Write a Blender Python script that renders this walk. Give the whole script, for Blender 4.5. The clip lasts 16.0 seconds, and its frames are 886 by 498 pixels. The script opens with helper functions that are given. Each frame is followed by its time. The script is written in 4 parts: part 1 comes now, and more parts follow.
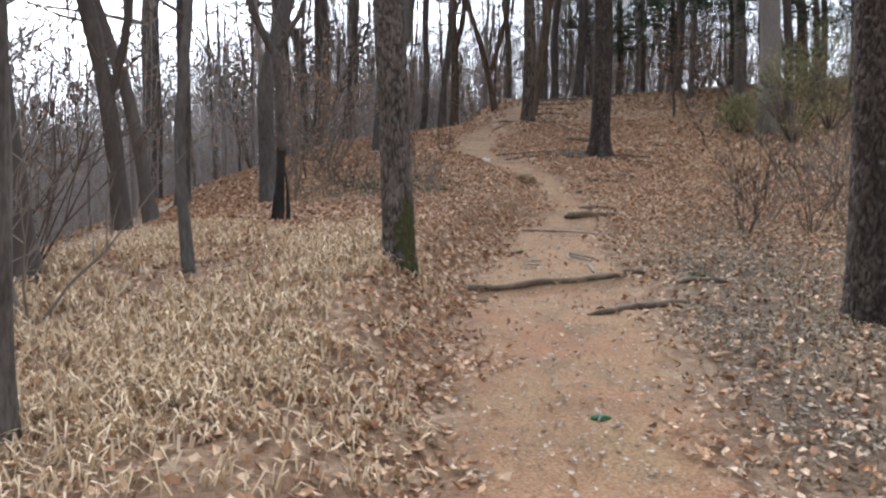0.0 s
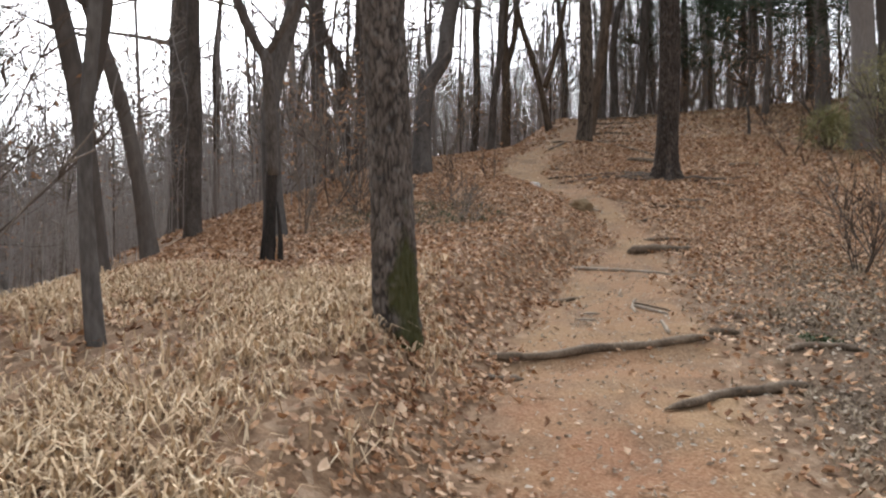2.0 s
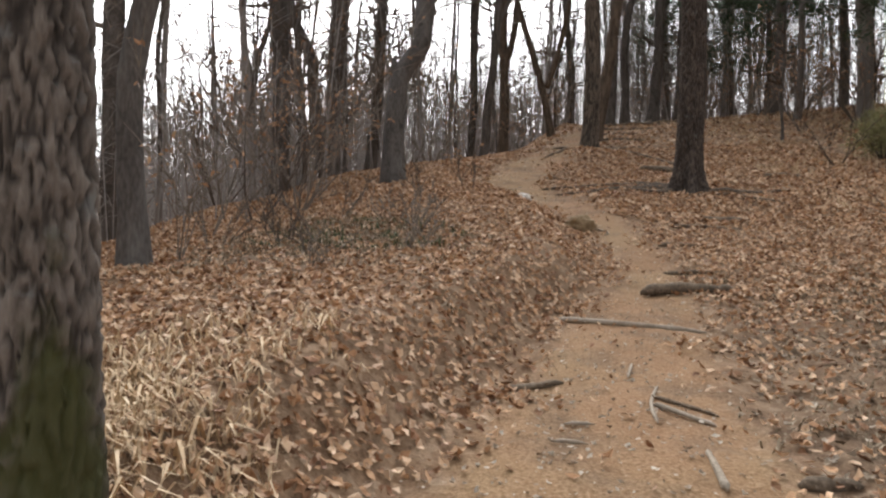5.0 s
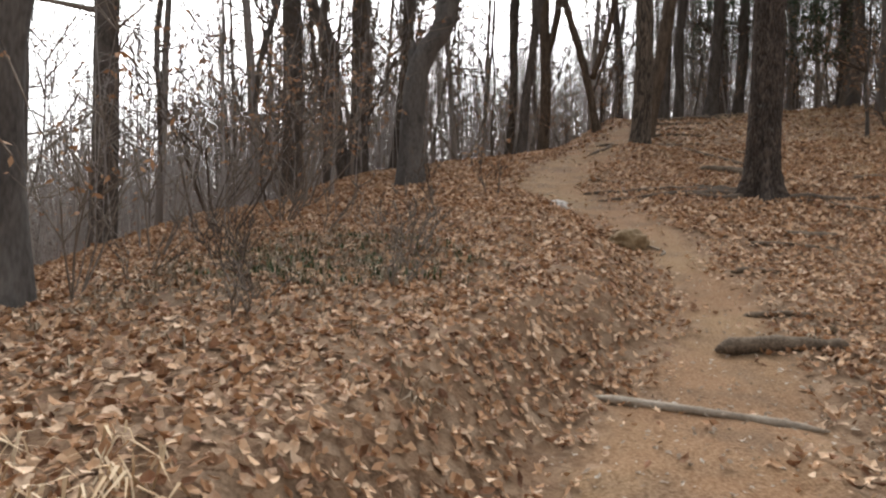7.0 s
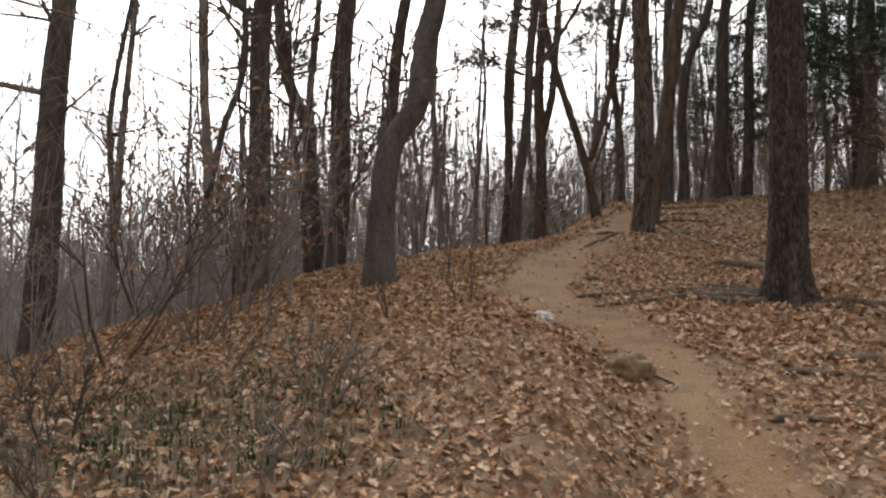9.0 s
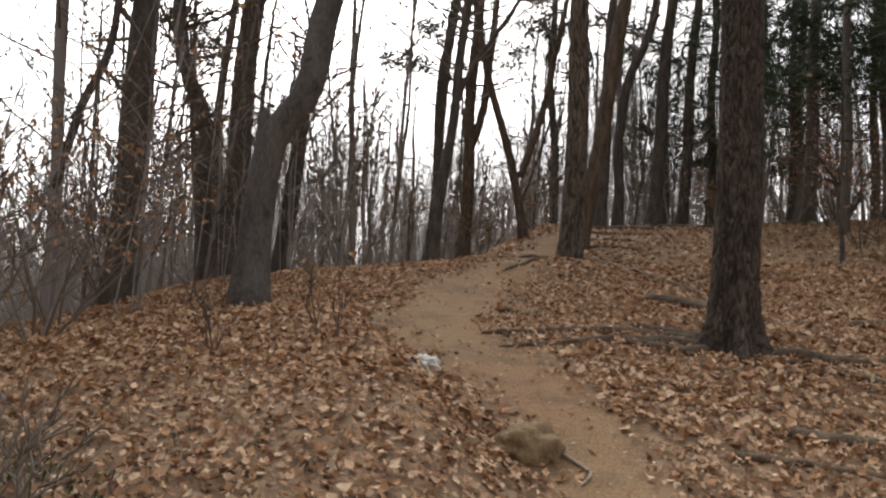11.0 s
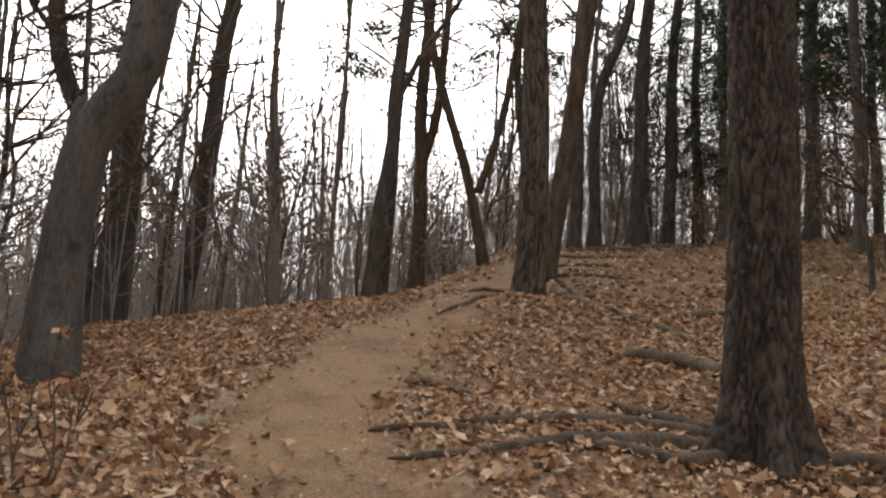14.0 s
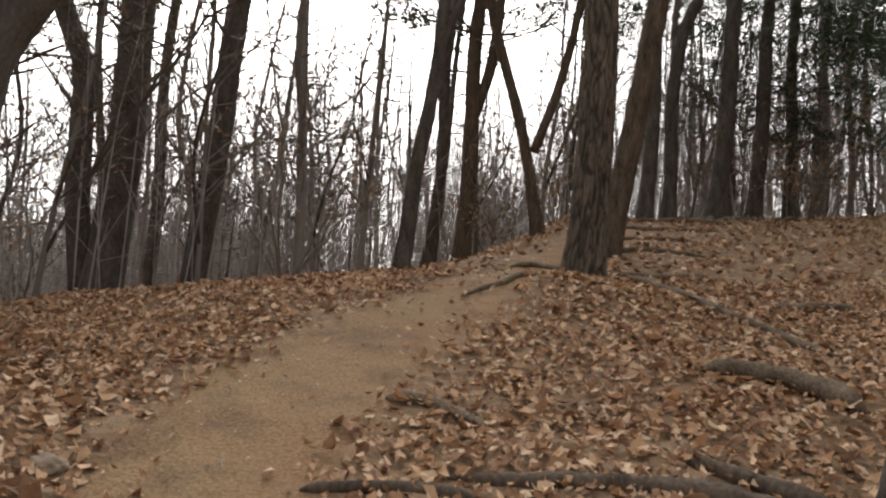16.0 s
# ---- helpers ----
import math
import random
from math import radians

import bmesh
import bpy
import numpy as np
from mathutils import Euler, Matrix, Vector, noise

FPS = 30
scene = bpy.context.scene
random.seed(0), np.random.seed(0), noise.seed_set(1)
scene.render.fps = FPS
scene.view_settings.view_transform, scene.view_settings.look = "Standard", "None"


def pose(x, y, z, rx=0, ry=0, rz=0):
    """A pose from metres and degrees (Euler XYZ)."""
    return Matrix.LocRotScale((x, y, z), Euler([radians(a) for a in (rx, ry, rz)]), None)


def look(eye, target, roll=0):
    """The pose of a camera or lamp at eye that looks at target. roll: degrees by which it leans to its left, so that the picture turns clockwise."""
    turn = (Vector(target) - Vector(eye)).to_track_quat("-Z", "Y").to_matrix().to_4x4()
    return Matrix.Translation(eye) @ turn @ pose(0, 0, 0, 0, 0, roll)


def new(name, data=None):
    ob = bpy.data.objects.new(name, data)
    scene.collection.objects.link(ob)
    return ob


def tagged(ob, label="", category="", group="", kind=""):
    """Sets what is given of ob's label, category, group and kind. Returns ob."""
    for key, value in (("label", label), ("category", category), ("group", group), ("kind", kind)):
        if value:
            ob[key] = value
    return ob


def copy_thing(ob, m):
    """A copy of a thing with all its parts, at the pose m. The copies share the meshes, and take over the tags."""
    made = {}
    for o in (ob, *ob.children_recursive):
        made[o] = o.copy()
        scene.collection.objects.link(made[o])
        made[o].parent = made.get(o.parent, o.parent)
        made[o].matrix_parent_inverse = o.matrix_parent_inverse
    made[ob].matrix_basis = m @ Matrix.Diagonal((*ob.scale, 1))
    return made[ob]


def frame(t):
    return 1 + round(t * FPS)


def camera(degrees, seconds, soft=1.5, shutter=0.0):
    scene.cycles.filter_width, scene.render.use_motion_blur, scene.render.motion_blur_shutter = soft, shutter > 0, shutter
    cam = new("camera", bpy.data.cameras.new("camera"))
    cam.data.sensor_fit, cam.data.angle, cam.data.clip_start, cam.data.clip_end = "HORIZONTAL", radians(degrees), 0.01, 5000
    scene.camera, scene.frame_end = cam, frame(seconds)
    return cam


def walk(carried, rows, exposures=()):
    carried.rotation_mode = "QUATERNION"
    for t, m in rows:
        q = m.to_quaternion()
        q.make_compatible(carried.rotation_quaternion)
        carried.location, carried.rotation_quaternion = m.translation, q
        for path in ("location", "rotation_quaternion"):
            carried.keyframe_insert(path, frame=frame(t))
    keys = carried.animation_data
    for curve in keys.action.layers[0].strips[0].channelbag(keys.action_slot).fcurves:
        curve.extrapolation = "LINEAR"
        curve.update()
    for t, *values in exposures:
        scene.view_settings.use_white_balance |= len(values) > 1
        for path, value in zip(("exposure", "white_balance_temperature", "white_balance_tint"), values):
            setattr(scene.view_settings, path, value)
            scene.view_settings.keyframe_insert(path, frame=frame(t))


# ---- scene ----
cam = camera(61.7, 16.0, 2.3)
PATH = [
    (0, (0.014, 0.611, 1.257), (0.010, 2.210, 1.187), 0.0),
    (0.5, (0.142, 1.051, 1.290), (0.135, 2.649, 1.201), -0.6),
    (1, (0.175, 1.530, 1.321), (0.166, 3.127, 1.221), -1.0),
    (1.5, (0.252, 1.998, 1.374), (0.131, 3.593, 1.319), -3.3),
    (2, (0.290, 2.478, 1.399), (0.160, 4.073, 1.382), -0.2),
    (2.5, (0.391, 2.988, 1.414), (0.270, 4.584, 1.426), -0.8),
    (3, (0.447, 3.462, 1.448), (0.335, 5.058, 1.458), -1.3),
    (3.5, (0.476, 3.962, 1.489), (0.366, 5.558, 1.491), -1.5),
    (4, (0.582, 4.418, 1.526), (0.466, 6.013, 1.521), -1.3),
    (4.2, (0.608, 4.612, 1.522), (0.483, 6.207, 1.518), -0.3),
    (6.3, (0.919, 6.738, 1.797), (0.726, 8.326, 1.817), 0.8),
    (6.5, (0.925, 6.928, 1.804), (0.694, 8.511, 1.819), 1.3),
    (7, (0.898, 7.404, 1.878), (0.651, 8.985, 1.879), 1.0),
    (7.5, (0.933, 7.886, 1.944), (0.646, 9.461, 1.929), 0.6),
    (8, (0.954, 8.308, 2.070), (0.668, 9.882, 2.070), 0.5),
    (8.5, (1.005, 8.706, 2.253), (0.730, 10.279, 2.343), 0.4),
    (9, (1.122, 9.114, 2.332), (0.859, 10.683, 2.501), 0.7),
    (9.5, (1.088, 9.588, 2.420), (0.854, 11.147, 2.691), 2.5),
    (10, (1.141, 10.132, 2.497), (0.976, 11.700, 2.766), 3.8),
    (10.2, (1.186, 10.286, 2.493), (1.029, 11.857, 2.755), 3.9),
    (12.3, (1.782, 12.172, 2.846), (1.696, 13.765, 2.971), 2.3),
    (12.5, (1.799, 12.347, 2.869), (1.714, 13.940, 2.991), 2.8),
    (13, (1.838, 12.773, 2.937), (1.747, 14.366, 3.062), 2.9),
    (13.5, (1.902, 13.220, 3.079), (1.802, 14.800, 3.312), 2.2),
    (14, (2.003, 13.694, 3.166), (1.905, 15.270, 3.417), 2.0),
    (14.5, (2.076, 14.173, 3.226), (1.979, 15.751, 3.470), 2.3),
    (15, (2.186, 14.593, 3.269), (2.082, 16.172, 3.500), 4.1),
    (15.5, (2.254, 15.011, 3.346), (2.082, 16.588, 3.554), 4.0),
    (16, (2.246, 15.572, 3.438), (2.005, 17.143, 3.614), 4.2),
]
walk(cam, [(t, look(eye, target, roll)) for t, eye, target, roll in PATH],
     [(0, 0.52, 5650, 10), (1.5, 0.4, 5950, 10), (4, 0.36, 6300, 10), (7, 0.28, 6350, 10), (8.5, 0.17, 6450, 10), (10, -0.02, 6500, 10), (12.5, 0.26, 6500, 10), (13.5, 0.16, 6650, 10), (16, 0.18, 6650, 10)])

# ---- world and light: overcast sky with a wide, weak sun ----
world = bpy.data.worlds.new("overcast_sky")
scene.world = world
world.use_nodes = True
wn, wl = world.node_tree.nodes, world.node_tree.links
sky = wn.new("ShaderNodeTexSky")
sky.sky_type, sky.sun_disc = "NISHITA", False
sky.sun_elevation, sky.sun_rotation = radians(42), radians(-15)
sky.air_density, sky.dust_density = 1.0, 6.0
pale = wn.new("ShaderNodeHueSaturation")
pale.inputs["Saturation"].default_value = 0.12
wl.new(sky.outputs[0], pale.inputs["Color"])
wl.new(pale.outputs[0], wn["Background"].inputs[0])
wn["Background"].inputs[1].default_value = 0.3
sun = new("sun", bpy.data.lights.new("sun", "SUN"))
sun.data.energy, sun.data.angle, sun.data.color = 0.5, radians(30), (1.0, 0.96, 0.9)
sun.matrix_world = look((-3, 11, 10), (0, 0, 0))


# ---- materials ----
def material(name, colours, scale=6.0, rough=0.85, bump=0.4, fine=60.0, stretch=(1, 1, 1), island=0.0, per_object=0.0, spots=None, cracked=False):
    """Colours blended by coarse and fine noise, with relief; spots: (colour, scale, threshold) of irregular stains."""
    m = bpy.data.materials.new(name)
    m.use_nodes = True
    n, l = m.node_tree.nodes, m.node_tree.links
    bsdf = n["Principled BSDF"]
    bsdf.inputs["Roughness"].default_value = rough
    bsdf.inputs["Specular IOR Level"].default_value = 0.25
    co = n.new("ShaderNodeTexCoord")
    mp = n.new("ShaderNodeMapping")
    mp.inputs["Scale"].default_value = stretch
    l.new(co.outputs["Object"], mp.inputs["Vector"])
    coarse = n.new("ShaderNodeTexNoise")
    coarse.inputs["Scale"].default_value, coarse.inputs["Detail"].default_value = scale, 4
    grain = n.new("ShaderNodeTexNoise")
    grain.inputs["Scale"].default_value, grain.inputs["Detail"].default_value = fine, 5
    for t in (coarse, grain):
        l.new(mp.outputs[0], t.inputs["Vector"])
    mix = n.new("ShaderNodeMix")
    mix.inputs[0].default_value = 0.5
    l.new(coarse.outputs["Fac"], mix.inputs[2])
    l.new(grain.outputs["Fac"], mix.inputs[3])
    value = mix.outputs[0]
    if island or per_object:
        g = n.new("ShaderNodeNewGeometry") if island else n.new("ShaderNodeObjectInfo")
        add = n.new("ShaderNodeMix")
        add.inputs[0].default_value = island or per_object
        l.new(value, add.inputs[2])
        l.new(g.outputs["Random Per Island" if island else "Random"], add.inputs[3])
        value = add.outputs[0]
    ramp = n.new("ShaderNodeValToRGB")
    lo, hi = (0.32, 0.68) if not island else (0.12, 0.88)
    els = ramp.color_ramp.elements
    while len(els) < len(colours):
        els.new(0.5)
    for i, c in enumerate(colours):
        els[i].position = lo + (hi - lo) * i / max(1, len(colours) - 1)
        els[i].color = (*c, 1)
    l.new(value, ramp.inputs[0])
    out = ramp.outputs[0]
    if spots:
        colour, sc, thr = spots
        st = n.new("ShaderNodeTexNoise")
        st.inputs["Scale"].default_value, st.inputs["Detail"].default_value = sc, 6
        l.new(co.outputs["Object"], st.inputs["Vector"])
        rr = n.new("ShaderNodeMapRange")
        rr.inputs[1].default_value, rr.inputs[2].default_value = thr, thr + 0.12
        l.new(st.outputs["Fac"], rr.inputs[0])
        mx = n.new("ShaderNodeMix")
        mx.data_type = "RGBA"
        l.new(rr.outputs[0], mx.inputs[0])
        l.new(out, mx.inputs[6])
        mx.inputs[7].default_value = (*colour, 1)
        out = mx.outputs[2]
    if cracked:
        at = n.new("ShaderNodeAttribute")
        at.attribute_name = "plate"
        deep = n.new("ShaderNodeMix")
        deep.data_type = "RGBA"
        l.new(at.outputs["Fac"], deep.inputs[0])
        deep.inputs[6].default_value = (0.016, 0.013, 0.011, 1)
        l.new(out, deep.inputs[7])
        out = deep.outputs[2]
        green = n.new("ShaderNodeAttribute")
        green.attribute_name = "moss"
        mossy = n.new("ShaderNodeMix")
        mossy.data_type = "RGBA"
        l.new(green.outputs["Fac"], mossy.inputs[0])
        l.new(out, mossy.inputs[6])
        mossy.inputs[7].default_value = (0.05, 0.052, 0.016, 1)
        out = mossy.outputs[2]
    l.new(out, bsdf.inputs["Base Color"])
    if bump:
        b = n.new("ShaderNodeBump")
        b.inputs["Strength"].default_value, b.inputs["Distance"].default_value = bump, 0.02
        l.new(value if not island else mix.outputs[0], b.inputs["Height"])
        l.new(b.outputs[0], bsdf.inputs["Normal"])
    return m


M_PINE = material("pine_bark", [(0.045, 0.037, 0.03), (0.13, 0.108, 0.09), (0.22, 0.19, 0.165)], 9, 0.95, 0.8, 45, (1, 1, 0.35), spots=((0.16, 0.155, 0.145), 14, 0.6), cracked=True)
M_DARK = material("dark_bark", [(0.034, 0.028, 0.023), (0.088, 0.074, 0.063), (0.155, 0.136, 0.12)], 8, 0.95, 0.8, 50, (1, 1, 0.3), spots=((0.10, 0.095, 0.088), 9, 0.66))
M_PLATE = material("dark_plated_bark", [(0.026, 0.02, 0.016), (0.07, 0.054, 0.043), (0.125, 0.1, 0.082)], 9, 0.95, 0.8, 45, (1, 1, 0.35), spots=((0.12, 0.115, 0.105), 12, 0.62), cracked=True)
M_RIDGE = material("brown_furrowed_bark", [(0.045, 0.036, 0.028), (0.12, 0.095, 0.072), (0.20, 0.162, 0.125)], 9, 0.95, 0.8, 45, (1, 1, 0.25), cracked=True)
M_BROWN = material("brown_ridged_bark", [(0.03, 0.022, 0.016), (0.095, 0.070, 0.05), (0.165, 0.125, 0.092)], 9, 0.95, 0.8, 45, (1, 1, 0.25))
M_GREY = material("grey_smooth_bark", [(0.05, 0.044, 0.039), (0.1, 0.09, 0.082), (0.155, 0.143, 0.13)], 4, 0.9, 0.5, 40, (1, 1, 0.3), spots=((0.05, 0.045, 0.04), 5, 0.6))
M_FAR = material("bare_wood", [(0.08, 0.067, 0.057), (0.15, 0.13, 0.114), (0.22, 0.195, 0.175)], 3, 0.95, 0.4, 25, (1, 1, 0.3), per_object=0.5)
# bark lightened to stand in for distance haze over the woods and thicket
M_HAZED = material("haze_paled_wood", [(0.19, 0.172, 0.158), (0.28, 0.257, 0.24), (0.37, 0.345, 0.325)], 0.5, 0.95, 0.0, 5)
M_TWIG = material("twig_bark", [(0.08, 0.06, 0.045), (0.14, 0.11, 0.086), (0.2, 0.168, 0.138)], 3, 0.95, 0.0, 25, per_object=0.4)
M_CHAR = material("charred_wood", [(0.012, 0.011, 0.01), (0.03, 0.026, 0.023), (0.06, 0.045, 0.036)], 10, 0.95, 0.7, 60, (1, 1, 0.3))
M_ROOT = material("weathered_root", [(0.05, 0.036, 0.024), (0.14, 0.104, 0.072), (0.25, 0.195, 0.14)], 7, 0.9, 0.7, 50)
M_STICK = material("bleached_stick", [(0.20, 0.16, 0.12), (0.32, 0.27, 0.21), (0.42, 0.36, 0.29)], 7, 0.9, 0.5, 50)
M_MOSS = material("moss", [(0.02, 0.028, 0.008), (0.05, 0.062, 0.018), (0.09, 0.10, 0.03)], 12, 1.0, 0.9, 90)
M_LEAF = material("dry_leaf", [(0.14, 0.066, 0.034), (0.36, 0.195, 0.098), (0.52, 0.325, 0.185), (0.66, 0.48, 0.325), (0.24, 0.115, 0.058)], 3, 0.7, 0.3, 40, island=0.78)
M_RUST = material("withered_leaf", [(0.24, 0.115, 0.055), (0.39, 0.215, 0.115), (0.5, 0.325, 0.195)], 3, 0.75, 0.2, 40, island=0.7)
M_STRAW = material("dry_grass", [(0.36, 0.235, 0.13), (0.56, 0.41, 0.25), (0.70, 0.56, 0.38)], 1.2, 0.75, 0.0, 20, island=0.65)
M_DULL = material("dull_dead_grass", [(0.15, 0.108, 0.066), (0.25, 0.19, 0.125), (0.37, 0.30, 0.21)], 1.2, 0.8, 0.0, 20, island=0.65)
M_NEEDLE = material("pine_needles", [(0.02, 0.036, 0.018), (0.038, 0.062, 0.03), (0.068, 0.095, 0.046)], 2, 0.6, 0.0, 20, island=0.6)
M_SHRUB = material("olive_shrub_leaves", [(0.15, 0.148, 0.058), (0.25, 0.24, 0.11), (0.36, 0.335, 0.175)], 2, 0.7, 0.0, 20, island=0.6)
M_GRASS = material("green_grass", [(0.03, 0.05, 0.015), (0.06, 0.085, 0.028)], 2, 0.7, 0.0, 20, island=0.6)
M_CHIP = material("pale_chips", [(0.22, 0.16, 0.11), (0.36, 0.29, 0.22), (0.52, 0.46, 0.38)], 3, 0.85, 0.2, 40, island=0.8)
M_CLAY = material("clay_lump", [(0.13, 0.085, 0.045), (0.21, 0.145, 0.08), (0.29, 0.21, 0.125)], 6, 0.95, 0.8, 40)
M_PAPER = material("crumpled_paper", [(0.55, 0.52, 0.47), (0.72, 0.69, 0.64), (0.82, 0.80, 0.77)], 8, 0.8, 0.5, 40)
M_GREEN = material("green_scrap", [(0.01, 0.07, 0.022), (0.02, 0.12, 0.04)], 8, 0.6, 0.3, 40)


def ground_material():
    m = bpy.data.materials.new("forest_floor")
    m.use_nodes = True
    n, l = m.node_tree.nodes, m.node_tree.links
    bsdf = n["Principled BSDF"]
    bsdf.inputs["Roughness"].default_value = 0.95
    bsdf.inputs["Specular IOR Level"].default_value = 0.15
    co = n.new("ShaderNodeTexCoord")

    def tex(kind, scale, detail=5):
        t = n.new(kind)
        t.inputs["Scale"].default_value = scale
        if kind == "ShaderNodeTexNoise":
            t.inputs["Detail"].default_value = detail
        l.new(co.outputs["Object"], t.inputs["Vector"])
        return t

    def ramp(src, stops):
        r = n.new("ShaderNodeValToRGB")
        while len(r.color_ramp.elements) < len(stops):
            r.color_ramp.elements.new(0.5)
        for e, (p, c) in zip(r.color_ramp.elements, stops):
            e.position, e.color = p, (*c, 1)
        l.new(src, r.inputs[0])
        return r.outputs[0]

    def blend(fac, a, b):
        x = n.new("ShaderNodeMix")
        x.data_type = "RGBA"
        l.new(fac, x.inputs[0])
        l.new(a, x.inputs[6])
        l.new(b, x.inputs[7])
        return x.outputs[2]

    big, mid, fine = tex("ShaderNodeTexNoise", 0.9), tex("ShaderNodeTexNoise", 7), tex("ShaderNodeTexNoise", 55)
    cell = tex("ShaderNodeTexVoronoi", 16)
    litter = ramp(cell.outputs["Color"], [(0.1, (0.14, 0.078, 0.043)), (0.4, (0.25, 0.15, 0.086)), (0.65, (0.34, 0.225, 0.14)), (0.9, (0.43, 0.31, 0.21))])
    humus = ramp(fine.outputs["Fac"], [(0.35, (0.09, 0.057, 0.035)), (0.65, (0.22, 0.148, 0.092))])
    litter = blend(mid.outputs["Fac"], litter, humus)
    mould = n.new("ShaderNodeAttribute")
    mould.attribute_name = "humus"
    litter = blend(mould.outputs["Fac"], litter, ramp(fine.outputs["Fac"], [(0.35, (0.045, 0.031, 0.02)), (0.5, (0.085, 0.06, 0.04)), (0.66, (0.155, 0.115, 0.08))]))
    soil_a = ramp(fine.outputs["Fac"], [(0.3, (0.185, 0.113, 0.058)), (0.5, (0.262, 0.17, 0.092)), (0.7, (0.335, 0.23, 0.137))])
    soil_b = ramp(fine.outputs["Fac"], [(0.3, (0.175, 0.08, 0.038)), (0.5, (0.25, 0.132, 0.072)), (0.7, (0.32, 0.2, 0.125))])
    red = n.new("ShaderNodeAttribute")
    red.attribute_name = "red_soil"
    pick = n.new("ShaderNodeMath")
    pick.operation = "MULTIPLY"
    rr = n.new("ShaderNodeMapRange")
    rr.inputs[1].default_value, rr.inputs[2].default_value = 0.35, 0.6
    l.new(big.outputs["Fac"], rr.inputs[0])
    base_red = n.new("ShaderNodeMath")
    base_red.operation = "MAXIMUM"
    base_red.inputs[1].default_value = 0.5
    l.new(red.outputs["Fac"], base_red.inputs[0])
    l.new(base_red.outputs[0], pick.inputs[0])
    l.new(rr.outputs[0], pick.inputs[1])
    soil = blend(pick.outputs[0], soil_a, soil_b)
    patch = tex("ShaderNodeTexNoise", 2.6, 6)
    dark = n.new("ShaderNodeMapRange")
    dark.inputs[1].default_value, dark.inputs[2].default_value, dark.inputs[4].default_value = 0.48, 0.7, 0.75
    l.new(patch.outputs["Fac"], dark.inputs[0])
    soil = blend(dark.outputs[0], soil, humus)
    path = n.new("ShaderNodeAttribute")
    path.attribute_name = "trail"
    wob = n.new("ShaderNodeMath")
    wob.operation = "MULTIPLY_ADD"
    l.new(mid.outputs["Fac"], wob.inputs[0])
    wob.inputs[1].default_value = 0.9
    l.new(path.outputs["Fac"], wob.inputs[2])
    edge = n.new("ShaderNodeMapRange")
    edge.inputs[1].default_value, edge.inputs[2].default_value = 0.75, 1.1
    l.new(wob.outputs[0], edge.inputs[0])
    l.new(blend(edge.outputs[0], litter, soil), bsdf.inputs["Base Color"])
    h = n.new("ShaderNodeMath")
    h.operation = "MULTIPLY_ADD"
    l.new(mid.outputs["Fac"], h.inputs[0])
    h.inputs[1].default_value = 1.5
    l.new(fine.outputs["Fac"], h.inputs[2])
    b = n.new("ShaderNodeBump")
    b.inputs["Strength"].default_value, b.inputs["Distance"].default_value = 0.6, 0.025
    l.new(h.outputs[0], b.inputs["Height"])
    l.new(b.outputs[0], bsdf.inputs["Normal"])
    return m


# ---- the ground: a spur that climbs ahead, a low bank left of the trail, a valley further left ----
def profile(y):
    return np.interp(y, [-400, -60, -8, 0.6, 8, 12.2, 15.5, 18.6, 23.7, 28, 32, 36, 45, 60, 95, 400],
                     [-14, -6, -0.9, -0.32, 0.56, 1.1, 1.87, 2.72, 4.1, 5.3, 6.2, 6.6, 6.7, 6.0, 2.0, -16])


def trail_left(y):
    return np.interp(y, [0, 3.75, 6.2, 7.9, 9.3, 11.6, 12.9, 14.6, 16.7, 18.2, 19.8, 21.8, 24, 30], [-0.2, 0.0, 0.25, 0.25, 0.6, 1.2, 1.8, 1.9, 1.5, 0.4, 0.1, 0.6, 1.4, 3.0])


def trail_right(y):
    return np.interp(y, [0, 3.75, 5.5, 8.2, 10, 12.5, 14.1, 16.8, 18.6, 20.5, 22.4, 24, 30], [1.1, 1.3, 1.5, 1.9, 2.0, 2.45, 2.5, 2.3, 1.4, 1.5, 1.95, 2.3, 4.4])


